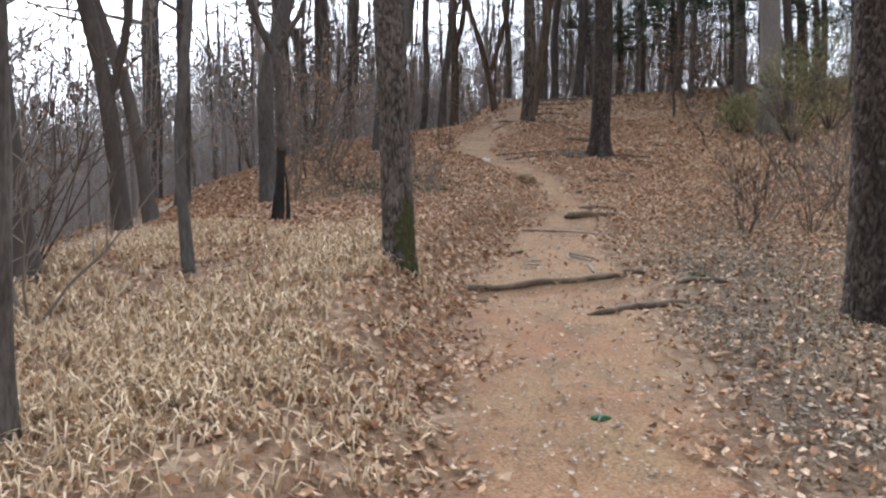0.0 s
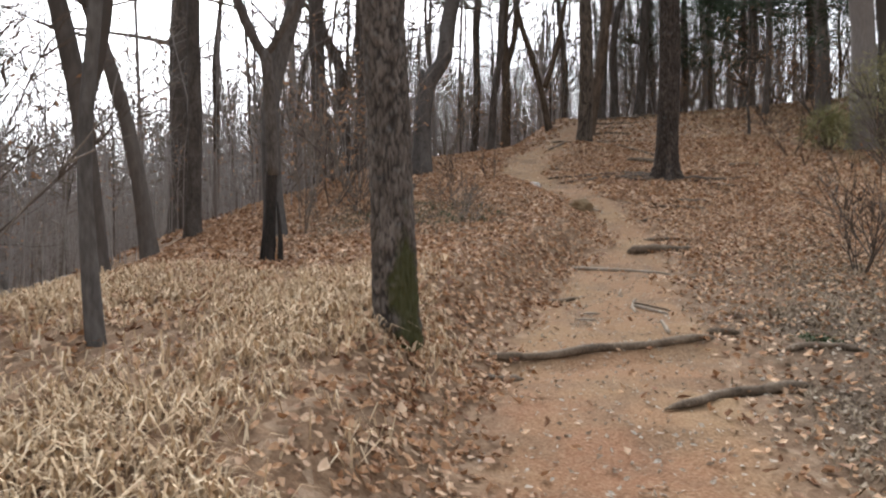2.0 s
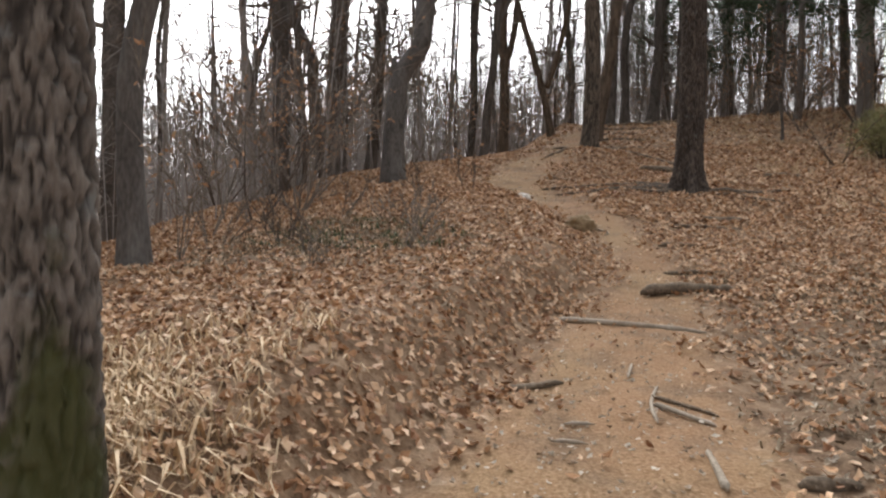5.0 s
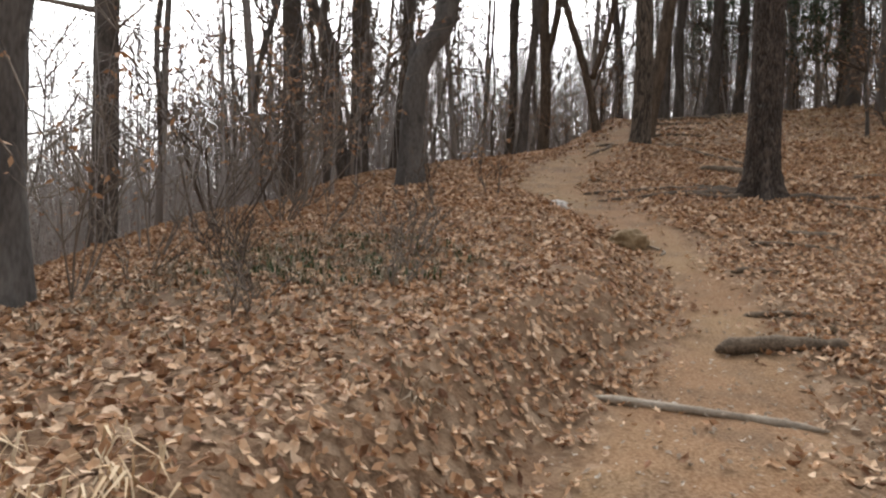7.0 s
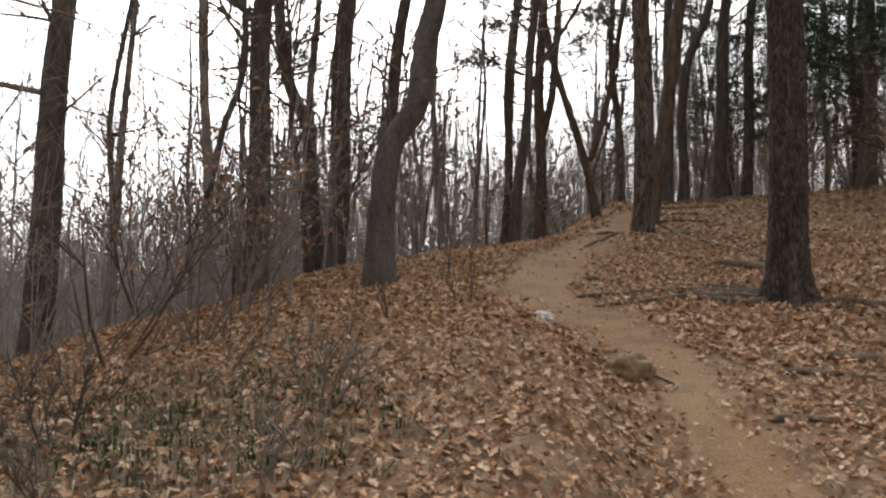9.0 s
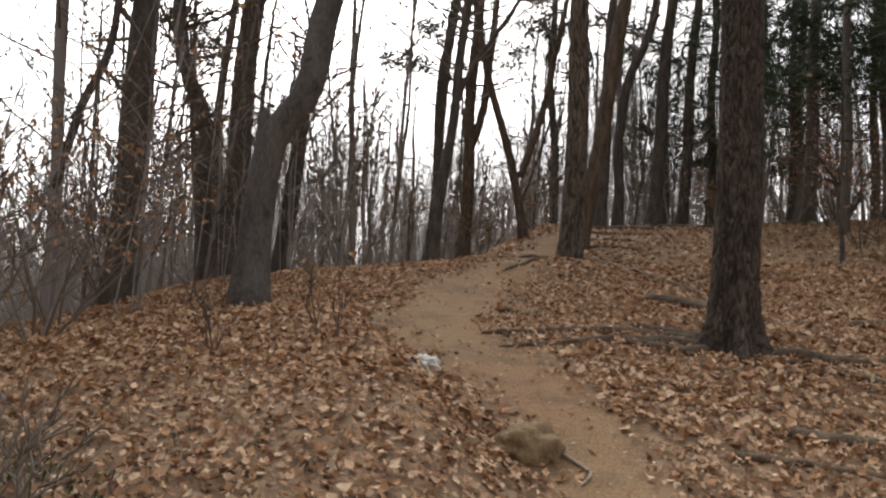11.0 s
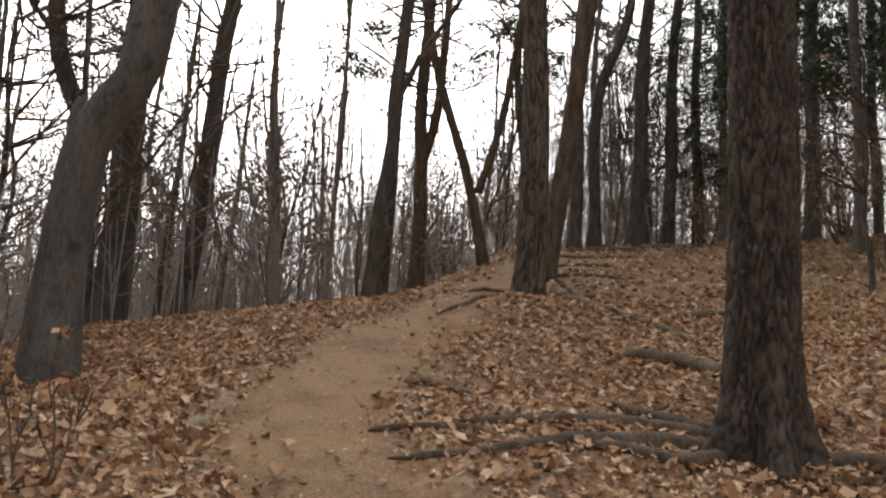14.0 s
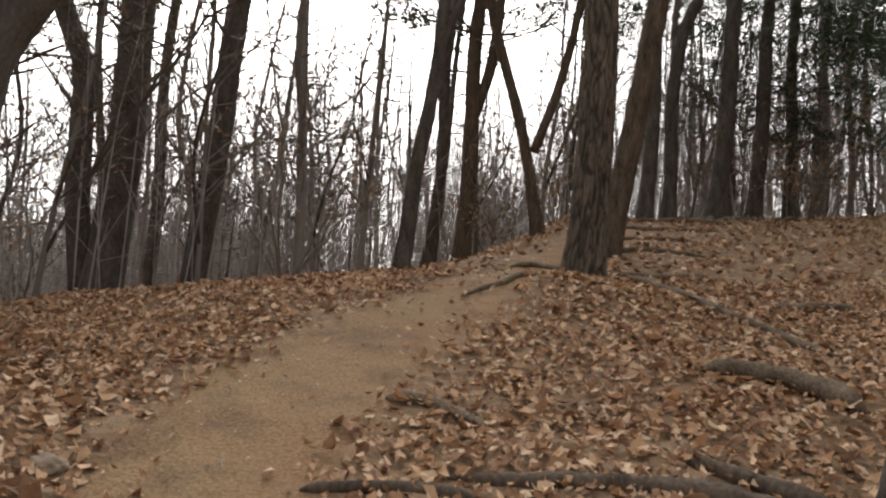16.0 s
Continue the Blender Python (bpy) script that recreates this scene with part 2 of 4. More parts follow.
def height(x, y):
    x, y = np.asarray(x, float), np.asarray(y, float)
    z = sum(profile(y + k) for k in (-1.6, -0.8, 0, 0.8, 1.6)) / 5
    u = np.clip((trail_left(y) - 0.1 - x) / 0.75, 0, 1)
    z = z + np.interp(y, [0, 4, 7, 11, 15, 18, 20], [0.1, 0.24, 0.46, 0.46, 0.38, 0.26, 0.03]) * u * u * (3 - 2 * u)
    edge = np.interp(y, [-5, 5, 9, 13, 18, 24, 30, 40], [-4, -3.6, -2.6, -1.8, -0.6, 0.7, 1.5, 2.0])
    d = np.maximum(0, edge - x)
    e = np.minimum(np.maximum(0, d - np.interp(y, [10, 18], [0.5, 3.5])), 28)
    z = z - 0.125 * np.minimum(d, 30) - 0.30 * e * e / (e + 2.0)
    z = z - 0.14 * np.clip(y - 23, 0, 8) * np.clip((2.5 - x) / 2, 0, 1)
    r = np.minimum(np.maximum(0, x - 4), 40)
    z = z + 0.10 * r * r / (r + 3) * np.clip((y - 2) / 10, 0, 1) * np.clip((60 - y) / 30, 0, 1)
    z = z + 0.2 * np.exp(-((x - 2.35) ** 2 + (y - 22.6) ** 2) / 0.6)
    # the soil drops below the root that crosses the trail
    below = 7.7 + 0.3 * x - y
    z = z - 0.07 * np.clip(below / 0.14, 0, 1) * np.exp(-np.maximum(below, 0) / 0.9) * np.clip((x + 0.15) / 0.4, 0, 1) * np.clip((2.3 - x) / 0.4, 0, 1)
    # far hills close the view
    far = np.hypot(x, y - 20)
    z = z + np.clip((far - 65) / 60, 0, 1) ** 2 * (14 + 5 * np.sin(0.021 * x + 1) * np.sin(0.017 * y)) * np.clip(far / 160, 0.4, 1.6) - 0.0 * far
    # low unevenness and the worn hollow of the trail
    z = z + 0.025 * np.sin(2.1 * x + 1.3 * y) * np.sin(1.7 * y - 0.6 * x) + 0.012 * np.sin(5.3 * x - 2.2 * y) * np.sin(4.1 * y + 1.9 * x)
    return z


def trail_mask(x, y):
    """1 on the bare soil of the trail, 0 on the leaf litter."""
    inner = np.minimum(np.asarray(x) - trail_left(y), trail_right(y) - np.asarray(x))
    return np.clip(0.42 + inner / 0.62, 0, 1) * np.clip((31 - np.asarray(y)) / 4, 0, 1)


def humus_mask(x, y):
    """1 where dark mould and dull grass show between few leaves: the slope right of the start, a brushy patch on the bank."""
    x, y = np.asarray(x, float), np.asarray(y, float)
    near = np.clip((13.5 - y) / 4, 0, 1) * np.clip((x - trail_right(y) + 0.1) / 0.7, 0, 1) * np.clip((7.5 - x) / 2.5, 0, 1) * np.clip((y - 0.5) / 2, 0, 1) * np.clip(0.75 + 0.5 * np.sin(2.3 * x + 0.8 * y) * np.sin(1.9 * y - 0.7 * x), 0, 1)
    bank = np.exp(-(((x + 1.3) / 1.3) ** 2 + ((y - 12.9) / 1.5) ** 2))
    return np.clip(near * 0.95 + bank * 0.9, 0, 1)


def lines(lo, hi, step, far):
    mid = list(np.arange(lo, hi, step))
    out, s = [], step
    a, b = mid[0], mid[-1]
    left, right = [], []
    while b < far or a > -far:
        s *= 1.22
        a, b = a - s, b + s
        left.append(a)
        right.append(b)
    return np.array(left[::-1] + mid + right)


def build_ground():
    xs, ys = lines(-7, 10, 0.1, 420), lines(-1, 33, 0.1, 420)
    gx, gy = np.meshgrid(xs, ys)
    gz = height(gx, gy)
    rough = np.random.RandomState(3).normal(0, 1, gx.shape)
    rough = (rough + np.roll(rough, 1, 0) + np.roll(rough, 1, 1) + np.roll(rough, (1, 1), (0, 1))) / 2
    gz += rough * (0.012 - 0.007 * trail_mask(gx, gy))
    verts = np.stack([gx.ravel(), gy.ravel(), gz.ravel()], 1)
    w = len(xs)
    i, j = np.meshgrid(np.arange(len(ys) - 1), np.arange(w - 1), indexing="ij")
    a = (i * w + j).ravel()
    faces = np.stack([a, a + 1, a + w + 1, a + w], 1)
    me = bpy.data.meshes.new("ground")
    me.from_pydata(verts.tolist(), [], faces.tolist())
    for name, values in (("trail", trail_mask(gx, gy)), ("red_soil", np.clip((9.5 - gy) / 2.5, 0, 1)), ("humus", humus_mask(gx, gy))):
        me.attributes.new(name, "FLOAT", "POINT").data.foreach_set("value", values.ravel().astype(np.float32))
    me.shade_smooth()
    me.materials.append(ground_material())
    return tagged(new("ground", me), "sloping woodland ground with a worn bare-soil trail", "ground", kind="structure")


build_ground()


def on_ground(x, y):
    return float(height(x, y))


# ---- mesh helpers ----
class Mesh:
    """Collects tubes and leaves and turns them into one mesh."""

    def __init__(self):
        self.v, self.f, self.plates = [], [], []

    def tube(self, pts, radii, sides=6, rough=0.0, rng=None, cap=True):
        pts = [Vector(p) for p in pts]
        base = len(self.v)
        for k, p in enumerate(pts):
            way = (pts[min(k + 1, len(pts) - 1)] - pts[max(k - 1, 0)]).normalized()
            side = way.cross(Vector((0.31, 0.95, 0.05)) if abs(way.z) > 0.5 else Vector((0, 0, 1))).normalized()
            other = way.cross(side)
            for s in range(sides):
                a = 2 * math.pi * s / sides
                r = radii[k] * (1 + (rng.uniform(-rough, rough) if rough else 0))
                self.v.append(tuple(p + side * math.cos(a) * r + other * math.sin(a) * r))
            if k:
                for s in range(sides):
                    q, t = base + (k - 1) * sides, (s + 1) % sides
                    self.f.append((q + s, q + t, q + sides + t, q + sides + s))
        if cap:
            self.f.append(tuple(base + len(pts) * sides - sides + s for s in range(sides)))
            self.f.append(tuple(base + s for s in reversed(range(sides))))

    def blade(self, p, way, length, width, rng):
        side = way.cross(Vector((rng.uniform(-1, 1), rng.uniform(-1, 1), rng.uniform(-1, 1)))).normalized() * width
        b = len(self.v)
        self.v += [tuple(p), tuple(p + way * length * 0.5 + side), tuple(p + way * length), tuple(p + way * length * 0.5 - side)]
        self.f.append((b, b + 1, b + 2, b + 3))

    def done(self, name, mat, smooth=True):
        me = bpy.data.meshes.new(name)
        me.from_pydata(self.v, [], self.f)
        if smooth:
            me.shade_smooth()
        me.materials.append(mat)
        if self.plates:
            me.attributes.new("plate", "FLOAT", "POINT").data.foreach_set("value", self.plates)
        return me


def part(name, data, parent, label=""):
    ob = new(name, data)
    ob.parent = parent
    return tagged(ob, label)


def curve_points(pts, step=0.25):
    """Catmull-Rom points through pts, evenly fine."""
    pts = [Vector(p) for p in pts]
    out = []
    for i in range(len(pts) - 1):
        a, b, c, d = pts[max(i - 1, 0)], pts[i], pts[i + 1], pts[min(i + 2, len(pts) - 1)]
        n = max(2, int((c - b).length / step))
        for k in range(n):
            t = k / n
            out.append(0.5 * (2 * b + (c - a) * t + (2 * a - 5 * b + 4 * c - d) * t * t + (3 * b - a - 3 * c + d) * t ** 3))
    return out + [pts[-1]]


def twigs(mesh, p, way, length, radius, depth, rng, sides=4, leafy=None, leaf=0.0):
    """A limb that forks into finer ones."""
    n = 3 if depth > 1 else 2
    pts, radii = [p], [radius]
    for k in range(n):
        way = (way + Vector((rng.uniform(-1, 1), rng.uniform(-1, 1), rng.uniform(-0.5, 0.9))) * 0.22).normalized()
        pts.append(pts[-1] + way * length / n)
        radii.append(radius * (1 - 0.8 * (k + 1) / n))
    mesh.tube(pts, radii, sides if depth > 1 else 3, cap=False)
    if leafy is not None and depth <= 1:
        for q in pts[1:]:
            if rng.random() < leaf:
                for c in range(rng.randint(1, 3)):
                    d = Vector((rng.uniform(-1, 1), rng.uniform(-1, 1), rng.uniform(-1.2, 0.2))).normalized()
                    leafy.blade(q, d, rng.uniform(0.05, 0.09), 0.016, rng)
    if depth > 0:
        for k in range(rng.randint(3, 4) if depth > 1 else rng.randint(3, 5)):
            i = rng.randint(1, n)
            d = (way + Vector((rng.uniform(-1, 1), rng.uniform(-1, 1), rng.uniform(-0.4, 0.8))) * 0.85).normalized()
            twigs(mesh, pts[i], d, length * rng.uniform(0.4, 0.65), max(radii[i] * 0.62, 0.007), depth - 1, rng, sides, leafy, leaf)


def bark_trunk(pts, radii, sides, ring, depth, plate, seed, flare=0.0, buttress=5, z0=0.0):
    """A trunk with real bark relief: raised plates between deep cracks."""
    mesh = Mesh()
    path = curve_points(pts, ring)
    total = len(path) - 1
    v, f = mesh.v, mesh.f
    plates = mesh.plates = []
    for k, p in enumerate(path):
        t = k / total
        i = t * (len(radii) - 1)
        j = min(int(i), len(radii) - 2)
        r = radii[j] + (radii[j + 1] - radii[j]) * (i - j)
        h = p.z - path[0].z
        foot = flare * math.exp(-max(h - 0.2, 0) / 0.3)
        for s in range(sides):
            a = 2 * math.pi * s / sides
            ca, sa = math.cos(a), math.sin(a)
            q = Vector((ca * r / plate[0], sa * r / plate[0], p.z / plate[1] + seed * 7.3))
            q += noise.noise_vector(q * 0.9) * 0.75
            dist = noise.voronoi(q)[0]
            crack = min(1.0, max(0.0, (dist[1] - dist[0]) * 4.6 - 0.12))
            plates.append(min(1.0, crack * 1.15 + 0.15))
            rr = r * (1 + foot * (0.55 + 0.45 * math.sin(buttress * a + seed))) + depth * (crack - 0.7) + depth * 0.5 * noise.noise(q * 3.1) + r * 0.06 * noise.noise(Vector((ca, sa, p.z * 0.6 + seed)))
            v.append((p.x + ca * rr, p.y + sa * rr, p.z))
        if k:
            q = (k - 1) * sides
            f.extend((q + s, q + (s + 1) % sides, q + sides + (s + 1) % sides, q + sides + s) for s in range(sides))
    return mesh


def tree(name, x, y, bend, radii, mat, label, seed, limbs=6, first=4.0, near=None, flare=0.35, leaf=0.0, needle=0, forks=(), limb_len=2.2, depth=2, extra=None, group=""):
    """A tree whose trunk runs through bend: (dx, dy, height) from its foot. near: (sides, ring, depth, plate) of a trunk with bark relief.
    forks: further stems, each a list of such points with its radii."""
    rng = random.Random(seed)
    if name in ("oak_tree", "alder_tree"):
        limbs, limb_len = limbs + 12, limb_len * 1.2
    z = on_ground(x, y)
    top = new(name)
    top.location = (x, y, z)
    pts = [(0, 0, -0.25), *bend]
    if near:
        mesh = bark_trunk(pts, radii, *near, seed, flare)
    else:
        mesh = Mesh()
        path = curve_points(pts, 0.35)
        rr = np.interp(np.linspace(0, 1, len(path)), np.linspace(0, 1, len(radii)), radii)
        rr = [r * (1 + flare * math.exp(-max(p.z, 0) / 0.3)) for r, p in zip(rr, path)]
        mesh.tube(path, rr, 14, 0.05, rng)
    part("trunk", mesh.done("trunk", mat), top)
    stems = [(curve_points(pts, 0.4), radii)]
    for fpts, frad in forks:
        fm = Mesh()
        path = curve_points(fpts, 0.3)
        fm.tube(path, np.interp(np.linspace(0, 1, len(path)), np.linspace(0, 1, len(frad)), frad), 12, 0.05, rng)
        part("limb", fm.done("limb", mat), top)
        stems.append((path, frad))
    crown, leaves = Mesh(), Mesh()
    for path, rad in stems:
        high = [p for p in path if p.z > first]
        for k in range(limbs):
            if not high:
                break
            p = high[int(rng.random() ** 1.0 * (len(high) - 1))]
            a = rng.uniform(0, 2 * math.pi)
            d = Vector((math.cos(a), math.sin(a), rng.uniform(0.1, 0.9))).normalized()
            r = max(0.024, rad[-1] * rng.uniform(0.35, 0.7))
            if needle:
                pine_bough(crown, leaves, p, Vector((d.x, d.y, rng.uniform(-0.1, 0.35))).normalized(), limb_len * rng.uniform(0.5, 1.0), r * 0.6, needle, rng)
            else:
                twigs(crown, p, d, limb_len * rng.uniform(0.6, 1.2), r, depth, rng, 3, leaves, leaf)
    if crown.v:
        part("crown", crown.done("crown", M_TWIG), top, "fine bare branches and twigs")
    if leaves.v:
        part("foliage", leaves.done("foliage", M_NEEDLE if needle else M_RUST, False), top, "dark green needle tufts" if needle else "a few withered rust-brown leaves")
    if extra:
        extra(top)
    return tagged(top, label, "tree", group)


def pine_bough(wood, leaves, p, way, length, radius, tufts, rng):
    pts = [p + way * length * k / 5 + Vector((0, 0, 0.06 * k * k * 0.2 * rng.uniform(-1, 1))) for k in range(6)]
    wood.tube(pts, [radius * (1 - 0.16 * k) for k in range(6)], 4, cap=False)
    for k in range(tufts):
        q = pts[rng.randint(2, 5)] + Vector((rng.uniform(-1, 1), rng.uniform(-1, 1), rng.uniform(-0.35, 0.45))) * 0.28 * length
        for c in range(24):
            d = Vector((rng.uniform(-1, 1), rng.uniform(-1, 1), rng.uniform(-0.5, 1))).normalized()
            leaves.blade(q + d * rng.uniform(0, 0.1), d, rng.uniform(0.14, 0.3), 0.0125, rng)


# ---- the trees along the trail ----
def moss_patch(top):
    """Moss over the foot of the trunk, on the side of the trail."""
    me = next(o for o in top.children if o.name.startswith("trunk")).data
    values = []
    for v in me.vertices:
        a = math.atan2(v.co.y, v.co.x + 0.045 * v.co.z)
        edge = 1.1 - abs(a + 0.75) - 2.2 * max(v.co.z - 0.3, 0) + 0.5 * noise.noise(v.co * 6) + 0.3 * noise.noise(v.co * 22)
        values.append(min(1.0, max(0.0, edge * 2.2)) * 0.9)
    me.attributes.new("moss", "FLOAT", "POINT").data.foreach_set("value", values)


def straight(lean, h, sway=0.0, ly=0.0):
    return [(lean * h * 0.2 + sway, ly * h * 0.2, h * 0.2), (lean * h * 0.45 - sway, ly * h * 0.45, h * 0.45), (lean * h * 0.7 + sway, ly * h * 0.7, h * 0.7), (lean * h, ly * h, h)]


PLATES = (0.04, 0.095)
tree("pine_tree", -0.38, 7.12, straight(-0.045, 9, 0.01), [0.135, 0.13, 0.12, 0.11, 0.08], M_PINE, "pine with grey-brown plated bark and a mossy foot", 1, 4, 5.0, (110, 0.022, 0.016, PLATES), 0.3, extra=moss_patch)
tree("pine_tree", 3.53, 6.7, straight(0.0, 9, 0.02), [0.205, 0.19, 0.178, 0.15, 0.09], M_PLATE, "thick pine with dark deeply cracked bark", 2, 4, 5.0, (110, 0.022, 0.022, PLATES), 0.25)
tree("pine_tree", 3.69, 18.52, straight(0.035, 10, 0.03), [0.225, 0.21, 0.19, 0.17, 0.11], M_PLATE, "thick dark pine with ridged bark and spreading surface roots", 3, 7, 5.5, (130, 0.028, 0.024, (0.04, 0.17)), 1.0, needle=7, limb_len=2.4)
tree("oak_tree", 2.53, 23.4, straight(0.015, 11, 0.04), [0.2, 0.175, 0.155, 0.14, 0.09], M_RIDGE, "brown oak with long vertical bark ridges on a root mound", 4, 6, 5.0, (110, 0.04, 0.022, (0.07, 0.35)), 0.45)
tree("oak_tree", 2.85, 25.5, straight(0.165, 11, 0.04), [0.165, 0.155, 0.14, 0.12, 0.07], M_BROWN, "leaning brown oak behind another trunk", 5, 6, 5.0)
tree("alder_tree", -1.6, 19.7, [(0.0, 0, 0.7), (0.03, 0, 1.4), (0.11, 0, 2.05), (0.34, 0, 2.45), (0.54, 0, 2.8), (0.65, 0, 3.7), (0.84, 0, 4.6), (0.95, 0, 6.4), (1.2, 0, 9.5)], [0.215, 0.195, 0.185, 0.18, 0.175, 0.165, 0.15, 0.13, 0.115, 0.07], M_GREY,
     "smooth grey tree that kinks sharply above head height", 6, 5, 4.9, flare=0.4, forks=[([(0.08, 0, 1.9), (0.0, 0, 2.25), (0.02, 0, 2.48)], [0.11, 0.085, 0.03])])
tree("oak_tree", -0.17, 26.9, [(0.1, 0, 0.7), (0.14, 0, 1.5), (0.36, 0, 3.2), (0.45, 0, 5), (0.9, 0, 9.5)], [0.125, 0.115, 0.108, 0.1, 0.06], M_DARK, "slender leaning tree with a blackened foot beside the trail", 7, 7, 4.0,
     forks=[([(0.38, 0, 3.6), (0.75, 0.1, 4.6), (1.7, 0.2, 6.2), (2.6, 0.3, 8.5)], [0.06, 0.05, 0.045, 0.025])])
tree("oak_tree", -4.75, 22.4, straight(0.0, 11, 0.04), [0.23, 0.21, 0.19, 0.17, 0.1], M_DARK, "upright dark trunk on the valley edge", 8, 6, 4.0, forks=[([(0.0, 0, 5.2), (-0.6, 0, 5.8), (-1.6, 0, 6.5), (-2.4, 0, 8.2)], [0.09, 0.08, 0.07, 0.04])])
tree("oak_tree", -4.14, 25.3, straight(0.03, 11, 0.06), [0.28, 0.25, 0.225, 0.2, 0.12], M_DARK, "thick dark trunk with a curved second stem from its foot", 9, 6, 4.5,
     forks=[([(-0.25, 0, 0.2), (-0.5, 0, 1.5), (-0.62, 0, 2.9), (-0.7, 0, 3.6), (-1.25, 0, 4.8), (-1.5, 0, 6.5), (-1.6, 0, 9)], [0.18, 0.165, 0.155, 0.14, 0.09])])
tree("oak_tree", -3.45, 26.6, straight(0.085, 11, 0.05), [0.185, 0.17, 0.155, 0.135, 0.08], M_DARK, "dark tree leaning over the valley edge", 10, 6, 4.0)
tree("oak_tree", 0.35, 30.3, straight(0.01, 10, 0.05), [0.18, 0.16, 0.145, 0.13, 0.08], M_BROWN, "upright brown oak that splits into stems", 11, 6, 4.0, forks=[([(0.02, 0, 3.0), (0.35, 0, 4.2), (0.5, 0, 6), (0.7, 0, 9)], [0.12, 0.11, 0.09, 0.05])])
tree("oak_tree", 1.95, 28.8, straight(-0.26, 9, 0.05), [0.11, 0.1, 0.095, 0.08, 0.05], M_BROWN, "brown tree leaning away from the trail", 12, 5, 3.5, leaf=0.3, forks=[([(-0.2, 0, 1.5), (0.25, 0, 3.0), (0.6, 0, 5), (1.1, 0, 8)], [0.09, 0.08, 0.07, 0.04])])
tree("oak_tree", 4.0, 31.2, straight(0.03, 11, 0.05), [0.155, 0.14, 0.125, 0.11, 0.07], M_DARK, "dark trunk on the crest of the slope", 13, 6, 5.0)
tree("oak_tree", 4.55, 31.8, [(0.05, 0, 1), (0.0, 0, 2.4), (0.2, 0, 4.2), (0.75, 0, 5.6), (1.0, 0, 7), (1.1, 0, 11)], [0.15, 0.138, 0.125, 0.11, 0.07], M_DARK, "curved dark trunk on the crest of the slope", 14, 6, 5.0)
tree("oak_tree", 5.55, 32, straight(0.07, 11, 0.05), [0.195, 0.175, 0.16, 0.14, 0.085], M_DARK, "thick dark trunk among roots on the crest", 15, 6, 5.0, flare=0.6)
tree("pine_tree", 6.7, 33.5, straight(0.06, 11, 0.05), [0.18, 0.16, 0.14, 0.13, 0.08], M_DARK, "dark pine on the crest of the slope", 16, 9, 4.0, needle=8)
tree("alder_tree", -2.58, 11.7, [(-0.06, 0, 0.8), (-0.07, 0, 1.7), (0.08, 0, 2.4), (0.3, 0, 3.1), (0.55, 0, 4.4), (0.7, 0, 9)], [0.125, 0.112, 0.105, 0.098, 0.085, 0.05], M_GREY, "grey trunk curving above shrubs at the valley edge", 17, 6, 3.0)
tree("oak_tree", -7.9, 20.6, straight(0.02, 11, 0.04), [0.27, 0.25, 0.22, 0.19, 0.11], M_DARK, "upright dark trunk below the valley edge", 18, 6, 4.0)
tree("oak_tree", -4.85, 13.0, straight(-0.24, 10, 0.1), [0.115, 0.105, 0.095, 0.08, 0.05], M_FAR, "leaning grey-brown tree below the valley edge", 19, 6, 3.0)
tree("oak_tree", -4.3, 10.6, straight(-0.15, 10, 0.08), [0.12, 0.11, 0.1, 0.085, 0.05], M_FAR, "slanting grey-brown tree on the valley slope", 20, 6, 3.0, forks=[([(-0.2, 0, 1.8), (0.1, 0, 3), (0.2, 0, 5), (0.4, 0, 8)], [0.06, 0.055, 0.045, 0.025])])
tree("oak_tree", -6.9, 9.7, straight(-0.03, 9, 0.06), [0.16, 0.15, 0.13, 0.11, 0.07], M_FAR, "grey-brown tree with rusty leaves low on the valley slope", 21, 7, 2.5, leaf=0.5)
tree("oak_tree", -4.9, 14.5, straight(0.02, 9, 0.03), [0.125, 0.115, 0.105, 0.095, 0.06], M_DARK, "dark upright tree on the valley slope", 22, 6, 3.5)
tree("oak_tree", -1.93, 3.7, straight(0.01, 8, 0.02), [0.1, 0.095, 0.09, 0.08, 0.05], M_DARK, "dark young trunk at the edge of the grass", 23, 4, 4.0)
tree("oak_tree", -3.2, 6.3, straight(-0.15, 8, 0.03), [0.11, 0.1, 0.09, 0.08, 0.05], M_FAR, "grey-brown leaning trunk at the grass edge", 25, 5, 2.6)
tree("young_tree", -2.02, 6.55, [(-0.06, 0, 0.5), (-0.08, 0, 1.2), (0.0, 0, 2.0), (0.04, 0, 3.0), (0.2, 0, 6)], [0.045, 0.04, 0.037, 0.032, 0.015], M_GREY, "thin grey sapling standing in dry grass", 24, 6, 1.6, limb_len=0.9, depth=1)


